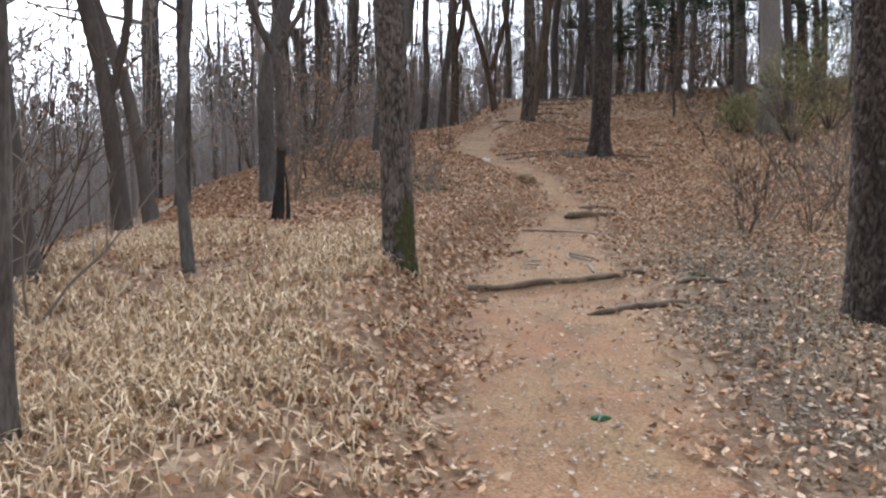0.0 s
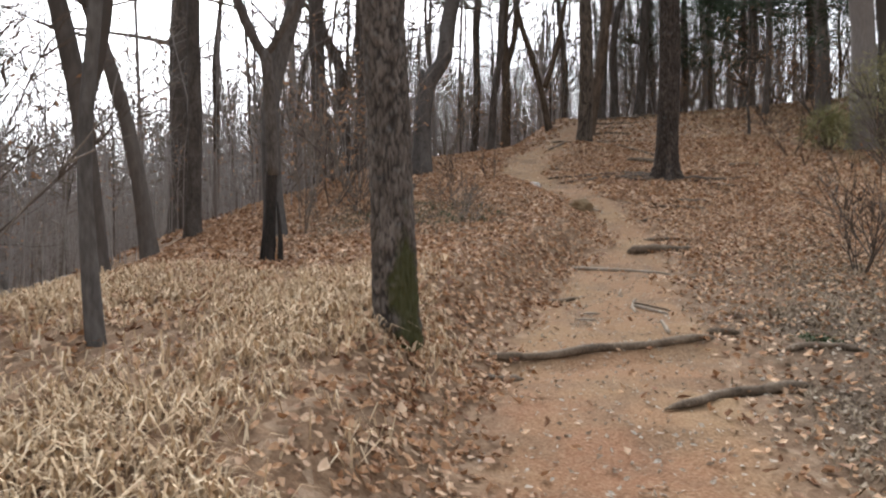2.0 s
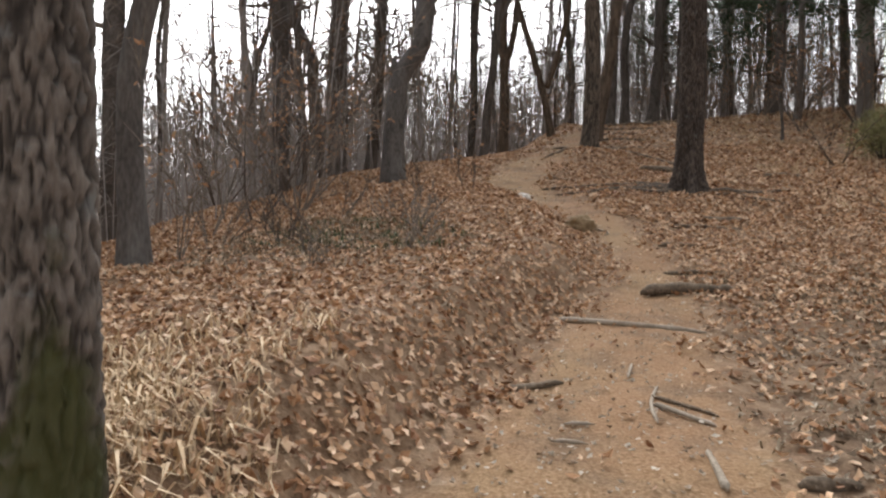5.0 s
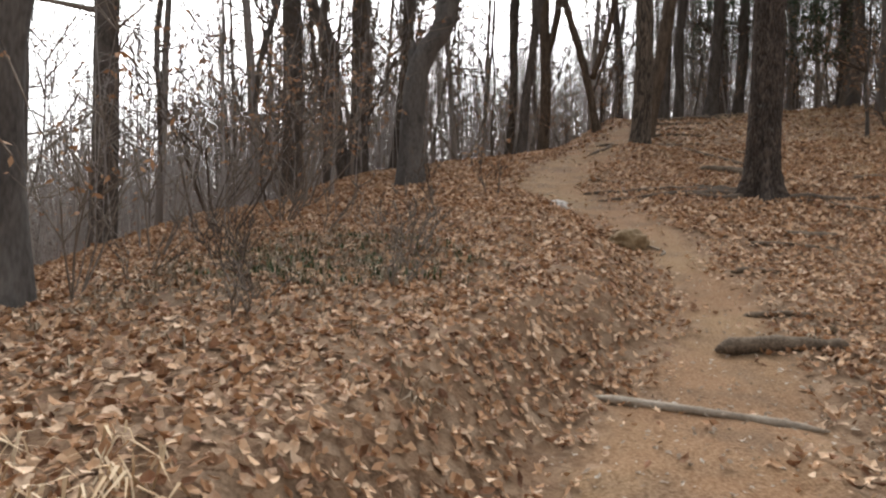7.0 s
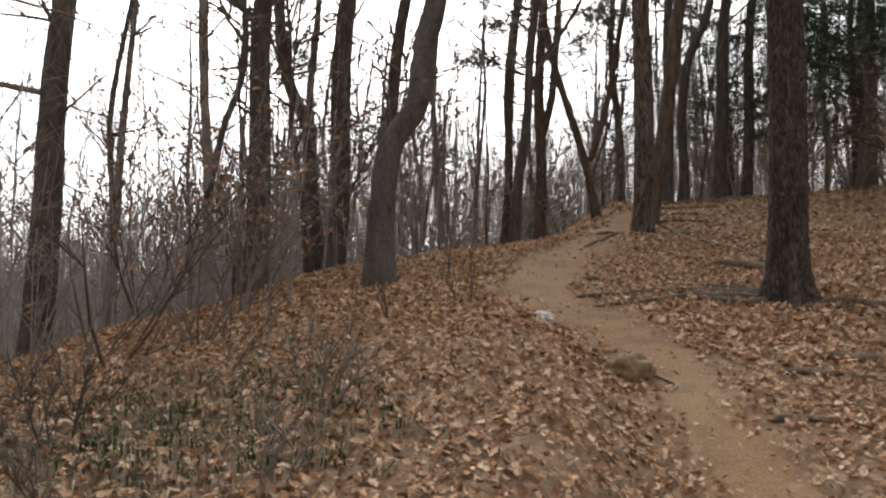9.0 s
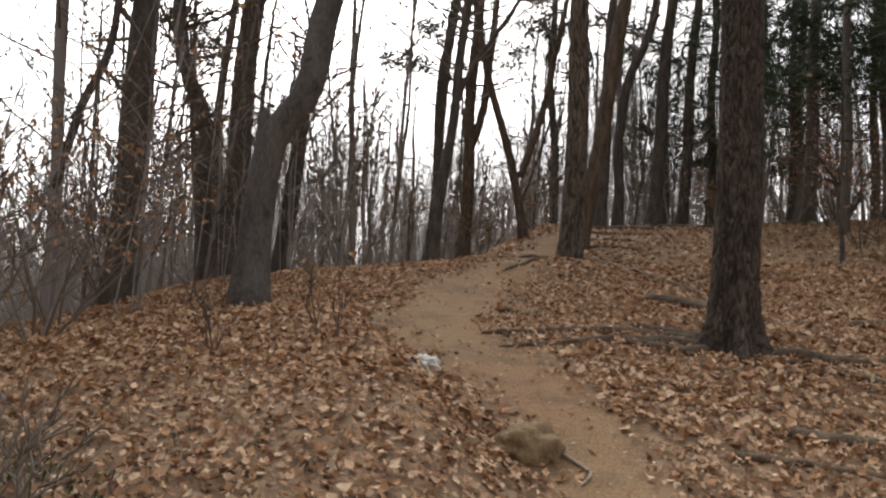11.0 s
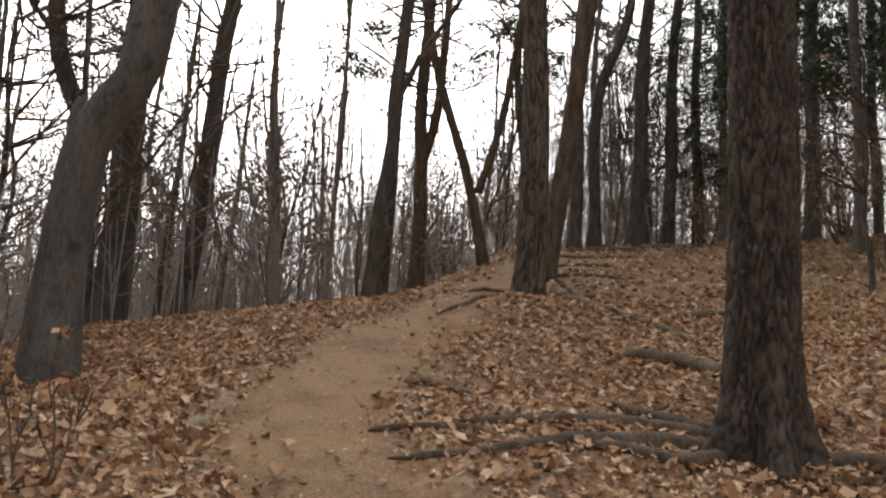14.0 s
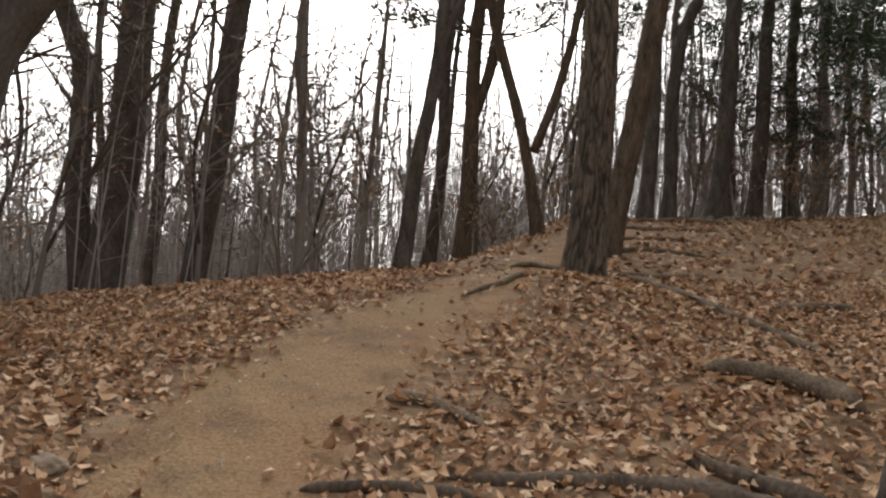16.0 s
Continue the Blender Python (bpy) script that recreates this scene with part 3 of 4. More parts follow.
def char_tree(x, y):
    """A small dead tree, hollowed and burnt at its foot, that forks at head height."""
    top = new("dead_tree")
    top.location = (x, y, on_ground(x, y))
    rng = random.Random(9)
    foot = Mesh()
    foot.tube(curve_points([(-0.03, 0, -0.2), (-0.01, 0, 0.4), (0.02, 0, 0.95)], 0.1), [0.062] * 4 + [0.06, 0.058, 0.056, 0.054] + [0.052] * 20, 12, 0.12, rng)
    part("charred_foot", foot.done("charred_foot", M_CHAR), top, "burnt black hollow foot")
    for pts in ([(0.07, 0.02, -0.2), (0.09, 0, 0.25), (0.06, 0, 0.6)], [(-0.1, 0.03, -0.2), (-0.08, 0, 0.2), (-0.03, 0, 0.5)]):
        m = Mesh()
        path = curve_points(pts, 0.1)
        m.tube(path, np.linspace(0.042, 0.008, len(path)), 8, 0.2, rng)
        part("split_root", m.done("split_root", M_CHAR), top)
    for nm, pts, r0, r1 in (("trunk", [(0.02, 0, 0.85), (0.0, 0, 1.5), (-0.05, 0, 2.05)], 0.058, 0.055), ("limb", [(-0.05, 0, 2.0), (-0.22, 0, 2.3), (-0.4, 0, 2.9), (-0.45, 0.1, 4.2), (-0.3, 0.1, 6)], 0.05, 0.02), ("limb", [(-0.05, 0, 2.0), (0.12, 0, 2.25), (0.32, 0, 2.7), (0.5, 0, 3.8), (0.6, 0, 5.5)], 0.035, 0.012)):
        m = Mesh()
        path = curve_points(pts, 0.12)
        m.tube(path, np.linspace(r0, r1, len(path)), 10, 0.06, rng)
        part(nm, m.done(nm, M_DARK), top)
    crown = Mesh()
    for p in ((-0.42, 0.05, 3.4), (-0.44, 0.1, 4.2), (0.5, 0, 3.7), (0.1, 0, 2.2), (-0.36, 0.1, 5.2)):
        twigs(crown, Vector(p), Vector((rng.uniform(-1, 1), rng.uniform(-1, 1), 0.5)).normalized(), 1.1, 0.016, 1, rng)
    part("crown", crown.done("crown", M_TWIG), top, "sparse bare twigs")
    tagged(top, "small forked dead tree with a charred hollow foot", "tree")


char_tree(-1.95, 9.5)

# pines and trunks on the higher ground right of the trail
for k, (x, y, r, lean) in enumerate([(8.6, 20.5, 0.33, 0.0), (10.2, 26.5, 0.26, -0.02), (11.6, 27.5, 0.2, 0.03), (9.4, 31, 0.22, 0.05), (12.8, 24, 0.22, 0.0), (14, 30, 0.25, -0.03), (8.2, 36, 0.2, 0.02), (16.5, 26, 0.24, 0.02), (11, 36, 0.22, 0.04), (9.6, 21.5, 0.16, -0.03), (13.5, 19.5, 0.22, 0.02), (15, 23, 0.2, 0), (18, 30, 0.22, 0), (10.4, 40, 0.2, 0), (14, 37, 0.2, 0.02), (17, 35, 0.2, 0), (8.9, 27.8, 0.13, 0.04), (12.2, 32.5, 0.18, 0), (7.4, 39, 0.18, 0), (19, 24, 0.2, 0), (13.3, 27, 0.15, 0), (9.9, 33.5, 0.14, 0.03), (15.6, 27.6, 0.16, 0), (11.8, 22.0, 0.14, 0.02)]):
    tree("pine_tree", x, y, straight(lean, 10.5, 0.05), [r * w for w in ((0.8, 0.74, 0.67, 0.57, 0.36) if k else (0.85, 0.8, 0.74, 0.66, 0.4))], M_FAR, "grey-brown pine with green needle boughs above undergrowth", 40 + k, 24, 2.0 + 0.7 * (k % 3) if k else 5.5, needle=18, limb_len=3.8, group="pines on the upper slope")


tree("pine_tree", -1.0, 34, straight(0.04, 13, 0.1), [0.15, 0.14, 0.12, 0.1, 0.06], M_DARK, "pine with a high green crown behind bare trees", 101, 24, 6.0, needle=26, limb_len=2.7)
tree("pine_tree", 3.1, 37, straight(-0.03, 13, 0.1), [0.15, 0.14, 0.12, 0.1, 0.06], M_DARK, "pine with a high green crown behind bare trees", 102, 24, 5.8, needle=24, limb_len=2.7)
tree("pine_tree", -6.8, 31, straight(0.0, 14, 0.1), [0.15, 0.14, 0.12, 0.1, 0.06], M_DARK, "pine with a high green crown behind bare trees", 103, 12, 7.5, needle=18, limb_len=2.2)

for k, (x, y, low) in enumerate([(5.2, 36.5, 6.8), (7.6, 41, 6.0), (9.0, 36, 5.0), (11.5, 41, 4.0)]):
    tree("pine_tree", x, y, straight(0.02, 13, 0.1), [0.115, 0.105, 0.095, 0.08, 0.05], M_FAR, "slim pine with spreading green boughs behind the crest", 104 + k, 15, low, needle=12, limb_len=2.8, group="pines behind the crest")

# ---- woods further off: bare trees of a few shapes, each its own thing ----
def wood_kind(seed, h, r, lean, stems):
    forks = []
    rng = random.Random(seed)
    for s in range(stems):
        a = rng.uniform(0.5, 2.2)
        dx = rng.choice((-1, 1)) * rng.uniform(0.5, 1.3)
        forks.append(([(lean * a * 0.9, 0, a), (lean * a + dx * 0.4, rng.uniform(-0.3, 0.3), a + 1.3), (dx, rng.uniform(-0.6, 0.6), a + 3.2), (dx * 1.4, 0, h * 0.92)], [r * 0.7, r * 0.62, r * 0.5, r * 0.2]))
    return tree("bare_tree", -30 - seed * 2, 60 + seed, straight(lean, h, rng.uniform(-0.15, 0.15)), [r, r * 0.9, r * 0.78, r * 0.6, r * 0.22], M_FAR, "slender bare tree in the woods", seed, 11, 1.2, flare=0.2, forks=forks, limb_len=2.3, leaf=0.12 if seed % 3 == 0 else 0.0, depth=2, group="bare trees of the woods")


KINDS = [wood_kind(67, 6, 0.035, 0.06, 1), wood_kind(69, 5, 0.03, -0.08, 2), wood_kind(60, 10, 0.085, 0.05, 0), wood_kind(61, 9, 0.06, -0.1, 1), wood_kind(62, 11, 0.095, 0.02, 1), wood_kind(63, 8, 0.05, 0.12, 2), wood_kind(64, 9, 0.055, -0.04, 0), wood_kind(66, 7, 0.045, 0.08, 1)]
rng = random.Random(21)
placed = []
count = 0
while count < 230:
    if count < 125:
        x, y = rng.uniform(-30, 3), rng.uniform(12, 62)
        if x > -5.2 + (y - 14) * 0.27 + (4.5 if y > 30 else 0) or x < -8 - y * 0.45:
            continue
    elif count < 198:
        x, y = rng.uniform(-8, 16), rng.uniform(33.5, 62)
    else:
        x, y = rng.uniform(-16, -5.5), rng.uniform(4, 13)
        if x > -6.2:
            continue
    if any((x - a) ** 2 + (y - b) ** 2 < 0.8 for a, b in placed):
        continue
    placed.append((x, y))
    s = rng.uniform(0.65, 1.1)
    src = KINDS[rng.randrange(len(KINDS))]
    t = copy_thing(src, pose(x, y, on_ground(x, y) - 0.05, rng.uniform(-3, 3), rng.uniform(-4, 4), rng.uniform(0, 360)))
    t.scale = (s, s, s * rng.uniform(0.9, 1.15))
    count += 1


# the woods on the far hillsides
def far_woods():
    rng = random.Random(33)
    m = Mesh()
    for k in range(2800):
        a, d = (rng.uniform(-1.0, 0.75), rng.uniform(62, 150)) if k % 4 < 3 else (rng.uniform(-0.95, -0.25), rng.uniform(48, 75))
        x, y = math.sin(a) * d, math.cos(a) * d
        z, h, r = on_ground(x, y), rng.uniform(9, 16), rng.uniform(0.06, 0.13)
        top = (x + rng.uniform(-1, 1), y, z + h)
        m.tube([(x, y, z - 0.3), (x + rng.uniform(-0.4, 0.4), y, z + h * 0.5), top], [r, r * 0.7, 0.02], 3, cap=False)
        for c in range(22):
            s = rng.uniform(0.25, 0.97)
            p = Vector((x, y, z + h * s))
            q = p + Vector((rng.uniform(-2, 2), rng.uniform(-2, 2), rng.uniform(0.5, 2.5)))
            m.tube([p, q], [r * 0.3, 0.012], 3, cap=False)
    tagged(new("far_woods", m.done("far_woods", M_HAZED)), "hazy bare woods on the far hillsides", "woods", kind="stuff")


far_woods()


def twig_woods():
    """Slim young trees with a fine web of twigs, past the crest and down in the valley."""
    rng = random.Random(91)
    m = Mesh()
    count = 0
    while count < 620:
        x, y = rng.uniform(-30, 19), rng.uniform(30, 62)
        if y < 36 and x > -3 or x < -6 - y * 0.42:
            continue
        count += 1
        z, h, r = on_ground(x, y), rng.uniform(4.5, 9.5), rng.uniform(0.015, 0.04)
        foot, head = Vector((x, y, z - 0.1)), Vector((x + rng.uniform(-0.9, 0.9), y + rng.uniform(-0.5, 0.5), z + h))
        bow = foot.lerp(head, 0.5) + Vector((rng.uniform(-0.3, 0.3), 0, 0))
        m.tube([foot, bow, head], [r, r * 0.7, 0.006], 4, cap=False)
        for c in range(18):
            s = rng.uniform(0.2, 0.97)
            p = foot.lerp(bow, s * 2) if s < 0.5 else bow.lerp(head, s * 2 - 1)
            q = p + Vector((rng.uniform(-1, 1), rng.uniform(-1, 1), rng.uniform(0.3, 1.4))) * rng.uniform(0.5, 1.2)
            m.tube([p, q], [r * 0.4, 0.006], 3, cap=False)
            for e in range(3):
                a = p.lerp(q, rng.uniform(0.3, 1.0))
                m.tube([a, a + Vector((rng.uniform(-1, 1), rng.uniform(-1, 1), rng.uniform(-0.1, 1.1))) * 0.5], [0.008, 0.005], 3, cap=False)
    tagged(new("young_woods", m.done("young_woods", M_HAZED)), "web of slim bare young trees past the crest", "woods", kind="stuff")


twig_woods()


def thicket():
    """Thin upright saplings and brush that fill the woods beyond the spur's edge."""
    rng = random.Random(57)
    m, leaves = Mesh(), Mesh()
    count = 0
    while count < 1150:
        x, y = rng.uniform(-17, 9), rng.uniform(7, 50)
        beyond = -2.6 - 0.9 if y < 14 else -1.2 + (y - 18) * 0.14 - 1.4
        if x > (-5.2 if y < 14 else beyond) and y < 33.5:
            continue
        if x < -4 - y * 0.42:
            continue
        count += 1
        z, h, r = on_ground(x, y), rng.uniform(1.5, 5.5), rng.uniform(0.006, 0.015)
        dx, dy = rng.uniform(-0.12, 0.12) * h, rng.uniform(-0.12, 0.12) * h
        pts = [Vector((x, y, z - 0.05)), Vector((x + dx * 0.3 + rng.uniform(-0.1, 0.1), y + dy * 0.3, z + h * 0.5)), Vector((x + dx, y + dy, z + h))]
        m.tube(pts, [r, r * 0.75, 0.006], 3, cap=False)
        rusty = rng.random() < 0.3
        for c in range(10):
            s = rng.uniform(0.2, 0.98)
            p = pts[0].lerp(pts[1], s * 2) if s < 0.5 else pts[1].lerp(pts[2], s * 2 - 1)
            q = p + Vector((rng.uniform(-1, 1), rng.uniform(-1, 1), rng.uniform(0.1, 1.1))) * rng.uniform(0.3, 0.8)
            m.tube([p, q], [r * 0.5, 0.004], 3, cap=False)
            if rusty and rng.random() < 0.6:
                for k in range(3):
                    d = Vector((rng.uniform(-1, 1), rng.uniform(-1, 1), rng.uniform(-1, 0.2))).normalized()
                    leaves.blade(p.lerp(q, rng.random()), d, rng.uniform(0.06, 0.1), 0.017, rng)
    tagged(new("sapling_thicket", m.done("sapling_thicket", M_HAZED)), "dense thin bare saplings and brush among the trees", "brush", kind="stuff")
    tagged(new("withered_leaves", leaves.done("withered_leaves", M_RUST, False)), "withered rusty leaves still hanging on saplings", "leaves", kind="stuff")


thicket()

# ---- shrubs ----
def shrub(name, x, y, h, stems, label, seed, leaf=0.0, mat=None, spread=0.6, r=0.012, depth=2):
    rng = random.Random(seed)
    top = new(name)
    top.location = (x, y, on_ground(x, y))
    wood, leaves = Mesh(), Mesh()
    for k in range(stems):
        a = rng.uniform(0, 6.28)
        d = Vector((math.cos(a) * spread, math.sin(a) * spread, 1)).normalized()
        twigs(wood, Vector((math.cos(a) * 0.06, math.sin(a) * 0.06, -0.05)), d, h * rng.uniform(0.6, 1.0), r * rng.uniform(0.6, 1.1), depth, rng, 4, leaves, leaf)
    part("stem", wood.done("stem", M_TWIG), top)
    if leaves.v:
        part("foliage", leaves.done("foliage", mat or M_RUST, False), top)
    return tagged(top, label, "shrub")


def olive_bush(x, y, w, h, seed):
    rng = random.Random(seed)
    top = new("evergreen_bush")
    top.location = (x, y, on_ground(x, y))
    wood, leaves = Mesh(), Mesh()
    for k in range(26):
        a = rng.uniform(0, 6.28)
        d = Vector((math.cos(a) * 0.6, math.sin(a) * 0.6, 1)).normalized()
        twigs(wood, Vector((0, 0, -0.05)), d, h * 0.6, 0.014, 1, rng)
    for k in range(150):
        a, q = rng.uniform(0, 6.28), math.sqrt(rng.random())
        z = rng.random() ** 0.8
        wd = w * (0.55 + 0.45 * math.sin(math.pi * min(1, z + 0.15))) * (0.8 + 0.3 * math.sin(3 * a + seed))
        c = Vector((math.cos(a) * q * wd, math.sin(a) * q * wd, 0.1 + z * h * (1 - 0.3 * q)))
        for b in range(22):
            d = Vector((rng.uniform(-1, 1), rng.uniform(-1, 1), rng.uniform(-0.4, 1))).normalized()
            leaves.blade(c + d * rng.uniform(0, 0.25), d, rng.uniform(0.08, 0.2), 0.0065, rng)
    part("stem", wood.done("stem", M_TWIG), top)
    part("foliage", leaves.done("foliage", M_SHRUB, False), top, "thin olive-green foliage")
    tagged(top, "wispy olive-green bush on the slope", "bush")


olive_bush(8.5, 18.9, 1.8, 2.5, 3)
olive_bush(9.9, 19.8, 1.7, 3.0, 4)
olive_bush(7.9, 20.6, 0.6, 0.9, 5)
shrub("bare_shrub", 4.3, 11.2, 1.1, 8, "leafless brown shrub with fine twigs", 71)
shrub("bare_shrub", 5.0, 12.2, 1.2, 8, "leafless brown shrub with fine twigs", 72, leaf=0.1)
shrub("bare_shrub", 5.3, 11.3, 1.3, 9, "leafless brown shrub with fine twigs", 97, leaf=0.1)
shrub("bare_shrub", 6.3, 12.6, 1.4, 9, "leafless brown shrub with fine twigs", 98, leaf=0.1)
shrub("bare_shrub", 5.6, 10.5, 1.0, 7, "leafless brown shrub with fine twigs", 73)
shrub("bare_shrub", -2.7, 5.4, 1.2, 6, "tangled dark bare shrub at the grass edge", 74, r=0.02)
shrub("bare_shrub", -3.4, 6.6, 1.6, 8, "tangled grey bare shrub at the grass edge", 75, r=0.015)
shrub("bare_shrub", -4.4, 7.6, 1.9, 8, "tangled grey bare shrub at the grass edge", 76, leaf=0.1)
shrub("bare_shrub", -2.3, 15.7, 2.0, 7, "spindly shrub with a few rusty leaves", 77, leaf=0.3, r=0.018)
shrub("bare_shrub", -2.6, 17.2, 2.2, 7, "spindly shrub with rusty leaves", 78, leaf=0.6, r=0.02)
shrub("bare_shrub", -3.3, 18.6, 2.4, 7, "spindly shrub with rusty leaves", 79, leaf=0.6, r=0.02)
shrub("bare_shrub", -2.3, 11.9, 1.6, 5, "thin shrub beside a grey trunk", 80, leaf=0.2)
shrub("bare_shrub", -1.6, 12.8, 0.5, 5, "low dark brush among leaves", 81)
shrub("bare_shrub", -0.35, 13.5, 0.45, 6, "low dark brush among leaves", 82)
for k, (x, y, h) in enumerate([(-1.1, 12.1, 0.4), (-1.9, 13.4, 0.6), (-0.7, 14.1, 0.4), (-1.4, 14.3, 0.5), (-2.2, 12.5, 0.6), (-0.9, 11.3, 0.35), (-0.2, 12.4, 0.35)]):
    shrub("bare_shrub", x, y, h, 4, "low dark brush among leaves", 140 + k, r=0.007)
shrub("bare_shrub", -2.9, 13.9, 1.9, 3, "thin crooked stems at the bank's edge", 150, r=0.018, spread=0.25)
shrub("bare_shrub", -2.6, 14.8, 1.5, 3, "tangled dark bare shrub at the bank's edge", 151, r=0.018, spread=0.5)
shrub("bare_shrub", -3.3, 15.6, 1.8, 4, "tangled dark bare shrub with a few rusty leaves", 152, r=0.018, leaf=0.25, spread=0.5)
shrub("bare_shrub", 0.05, 16.9, 0.6, 4, "dead weed stalks beside the trail", 83, leaf=0.3, spread=0.25)
shrub("bare_shrub", -0.6, 16.3, 0.5, 4, "broken twigs beside the trail", 84, spread=0.7)
shrub("bare_shrub", -4.6, 18.5, 2.8, 7, "spindly shrub with rusty leaves", 85, leaf=0.4, r=0.02)
shrub("bare_shrub", -4.0, 21, 2.8, 7, "spindly shrub with rusty leaves", 86, leaf=0.4, r=0.02)
shrub("bare_shrub", -1.5, 25.5, 2.6, 7, "spindly shrub with rusty leaves", 87, leaf=0.45, r=0.02)
shrub("bare_shrub", 0.2, 30.5, 2.4, 7, "spindly shrub with rusty leaves", 88, leaf=0.4, r=0.02)
shrub("bare_shrub", 2.2, 30.2, 1.6, 7, "bushy brown undergrowth on the crest", 89, leaf=0.5)
shrub("bare_shrub", 7.6, 31.5, 1.5, 9, "bushy brown undergrowth on the crest", 90, leaf=0.2)
shrub("bare_shrub", 5.9, 33, 1.6, 9, "bushy brown undergrowth on the crest", 131, leaf=0.3)
shrub("bare_shrub", 6.9, 30.6, 1.2, 9, "bushy brown undergrowth on the crest", 132, leaf=0.2)
shrub("bare_shrub", 1.0, 29.3, 1.2, 8, "bushy brown undergrowth on the crest", 133, leaf=0.3)
shrub("bare_shrub", 9.2, 29, 2.2, 9, "reddish-brown undergrowth below pines", 91, leaf=0.6, r=0.02)
shrub("bare_shrub", 8.2, 25.5, 1.6, 9, "reddish-brown undergrowth below pines", 92, leaf=0.4)
shrub("bare_shrub", 10.6, 24.2, 2.4, 9, "reddish-brown undergrowth below pines", 93, leaf=0.6, r=0.02)
shrub("bare_shrub", 7.0, 20.5, 1.0, 7, "leafless brown shrub with fine twigs", 94, leaf=0.1)
shrub("bare_shrub", 11.5, 29.5, 3.0, 10, "reddish-brown undergrowth below pines", 95, leaf=0.6, r=0.025)
for k, (x, y, h) in enumerate([(12.5, 25.5, 2.6), (9.9, 26.2, 2.0), (8.8, 30.5, 2.2), (13, 29, 3), (10.4, 31.5, 2.8), (14.2, 25, 3), (7.8, 33.5, 1.8), (11.6, 34, 3), (15, 31, 3.2)]):
    shrub("bare_shrub", x, y, h, 11, "reddish-brown undergrowth below pines", 120 + k, leaf=0.7, r=0.025)
tree("young_tree", 7.15, 23.9, [(0.0, 0, 0.5), (-0.06, 0, 1.1), (0.02, 0, 1.8), (0.05, 0, 3.4)], [0.04, 0.032, 0.028, 0.022, 0.01], M_DARK, "crooked sapling with a few brown leaves", 96, 9, 1.3, limb_len=1.0, depth=1, leaf=0.4)


# ---- roots, fallen wood and litter ----
def root(pts, r0, r1, label, seed, name="tree_root", mat=None, sink=0.35, cat="root"):
    """A gnarled root or stick that lies on the ground along (x, y) points."""
    rng = random.Random(seed)
    pts = [(x, y, 0) for x, y in pts]
    path = curve_points(pts, 0.05)
    out, n = [], len(path)
    radii = []
    for k, p in enumerate(path):
        t = k / (n - 1)
        r = (r0 + (r1 - r0) * t) * (1 + 0.25 * noise.noise(Vector((t * 6, seed, 0)))) * min(1, 0.25 + 6 * t, 0.25 + 6 * (1 - t))
        off = 0.5 * r0 * noise.noise(Vector((p.x * 3, p.y * 3, seed)))
        q = Vector((p.x, p.y + off, on_ground(p.x, p.y + off) + r * (1 - 2 * sink) + 0.008))
        out.append(q)
        radii.append(r)
    m = Mesh()
    m.tube(out, radii, 10, 0.1, rng)
    me = m.done(name, mat or M_ROOT)
    return tagged(new(name, me), label, cat)


root([(0.1, 7.85), (0.5, 7.9), (0.95, 8.05), (1.45, 8.2), (1.95, 8.42)], 0.03, 0.034, "long weathered root that forms a step across the trail", 1, sink=0.2)
root([(0.15, 7.5), (0.3, 7.42), (0.42, 7.5)], 0.03, 0.03, "short bent root beside the step", 2)
root([(1.2, 6.76), (1.4, 6.9), (1.62, 7.15), (1.9, 7.25), (2.25, 7.35)], 0.024, 0.036, "gnarled root arching out of reddish soil", 3, sink=0.2)
root([(1.92, 8.62), (2.2, 8.68)], 0.035, 0.03, "short root stub in the soil", 4)
root([(2.35, 8.1), (2.6, 8.2), (2.9, 8.1)], 0.03, 0.025, "root stub among dry leaves", 5)
root([(1.93, 12.5), (2.3, 12.6), (2.85, 12.78)], 0.06, 0.045, "dark log end lying across the trail", 6, "fallen_log", sink=0.15, cat="log")
root([(1.1, 11.66), (1.6, 11.5), (2.25, 11.36)], 0.025, 0.02, "thin pale root crossing the trail", 7, mat=M_STICK)
root([(0.67, 9.85), (0.85, 9.95), (1.05, 10.02)], 0.025, 0.02, "short root at the edge of the trail", 8)
root([(1.5, 9.6), (1.78, 9.33)], 0.015, 0.012, "dry stick on the trail", 9, "stick", M_STICK, 0.1, "stick")
root([(1.48, 9.3), (1.5, 9.6), (1.6, 9.95)], 0.012, 0.008, "pale dry stick on the trail", 10, "stick", M_STICK, 0.1, "stick")
root([(1.45, 10.1), (1.52, 10.4)], 0.012, 0.008, "pale dry stick on the trail", 11, "stick", M_STICK, 0.1, "stick")
root([(0.92, 9.0), (1.1, 8.98)], 0.012, 0.01, "pale dry stick on the trail", 12, "stick", M_STICK, 0.1, "stick")
root([(-1.85, 8.5), (-1.5, 8.65), (-1.1, 8.62)], 0.022, 0.012, "grey fallen branch in dry grass", 42, "stick", M_DARK, 0.1, "stick")
root([(-1.7, 8.85), (-1.45, 8.6), (-1.3, 8.3)], 0.016, 0.01, "dark fallen twig in dry grass", 43, "stick", M_DARK, 0.1, "stick")
root([(-1.6, 8.5), (-1.2, 8.8)], 0.014, 0.008, "dark fallen twig in dry grass", 44, "stick", M_DARK, 0.1, "stick")
root([(1.52, 9.72), (1.72, 9.6), (1.84, 9.5)], 0.012, 0.008, "grey dry stick on the trail", 45, "stick", M_ROOT, 0.1, "stick")
root([(1.0, 9.25), (1.16, 9.26)], 0.011, 0.01, "pale dry stick on the trail", 46, "stick", M_STICK, 0.1, "stick")
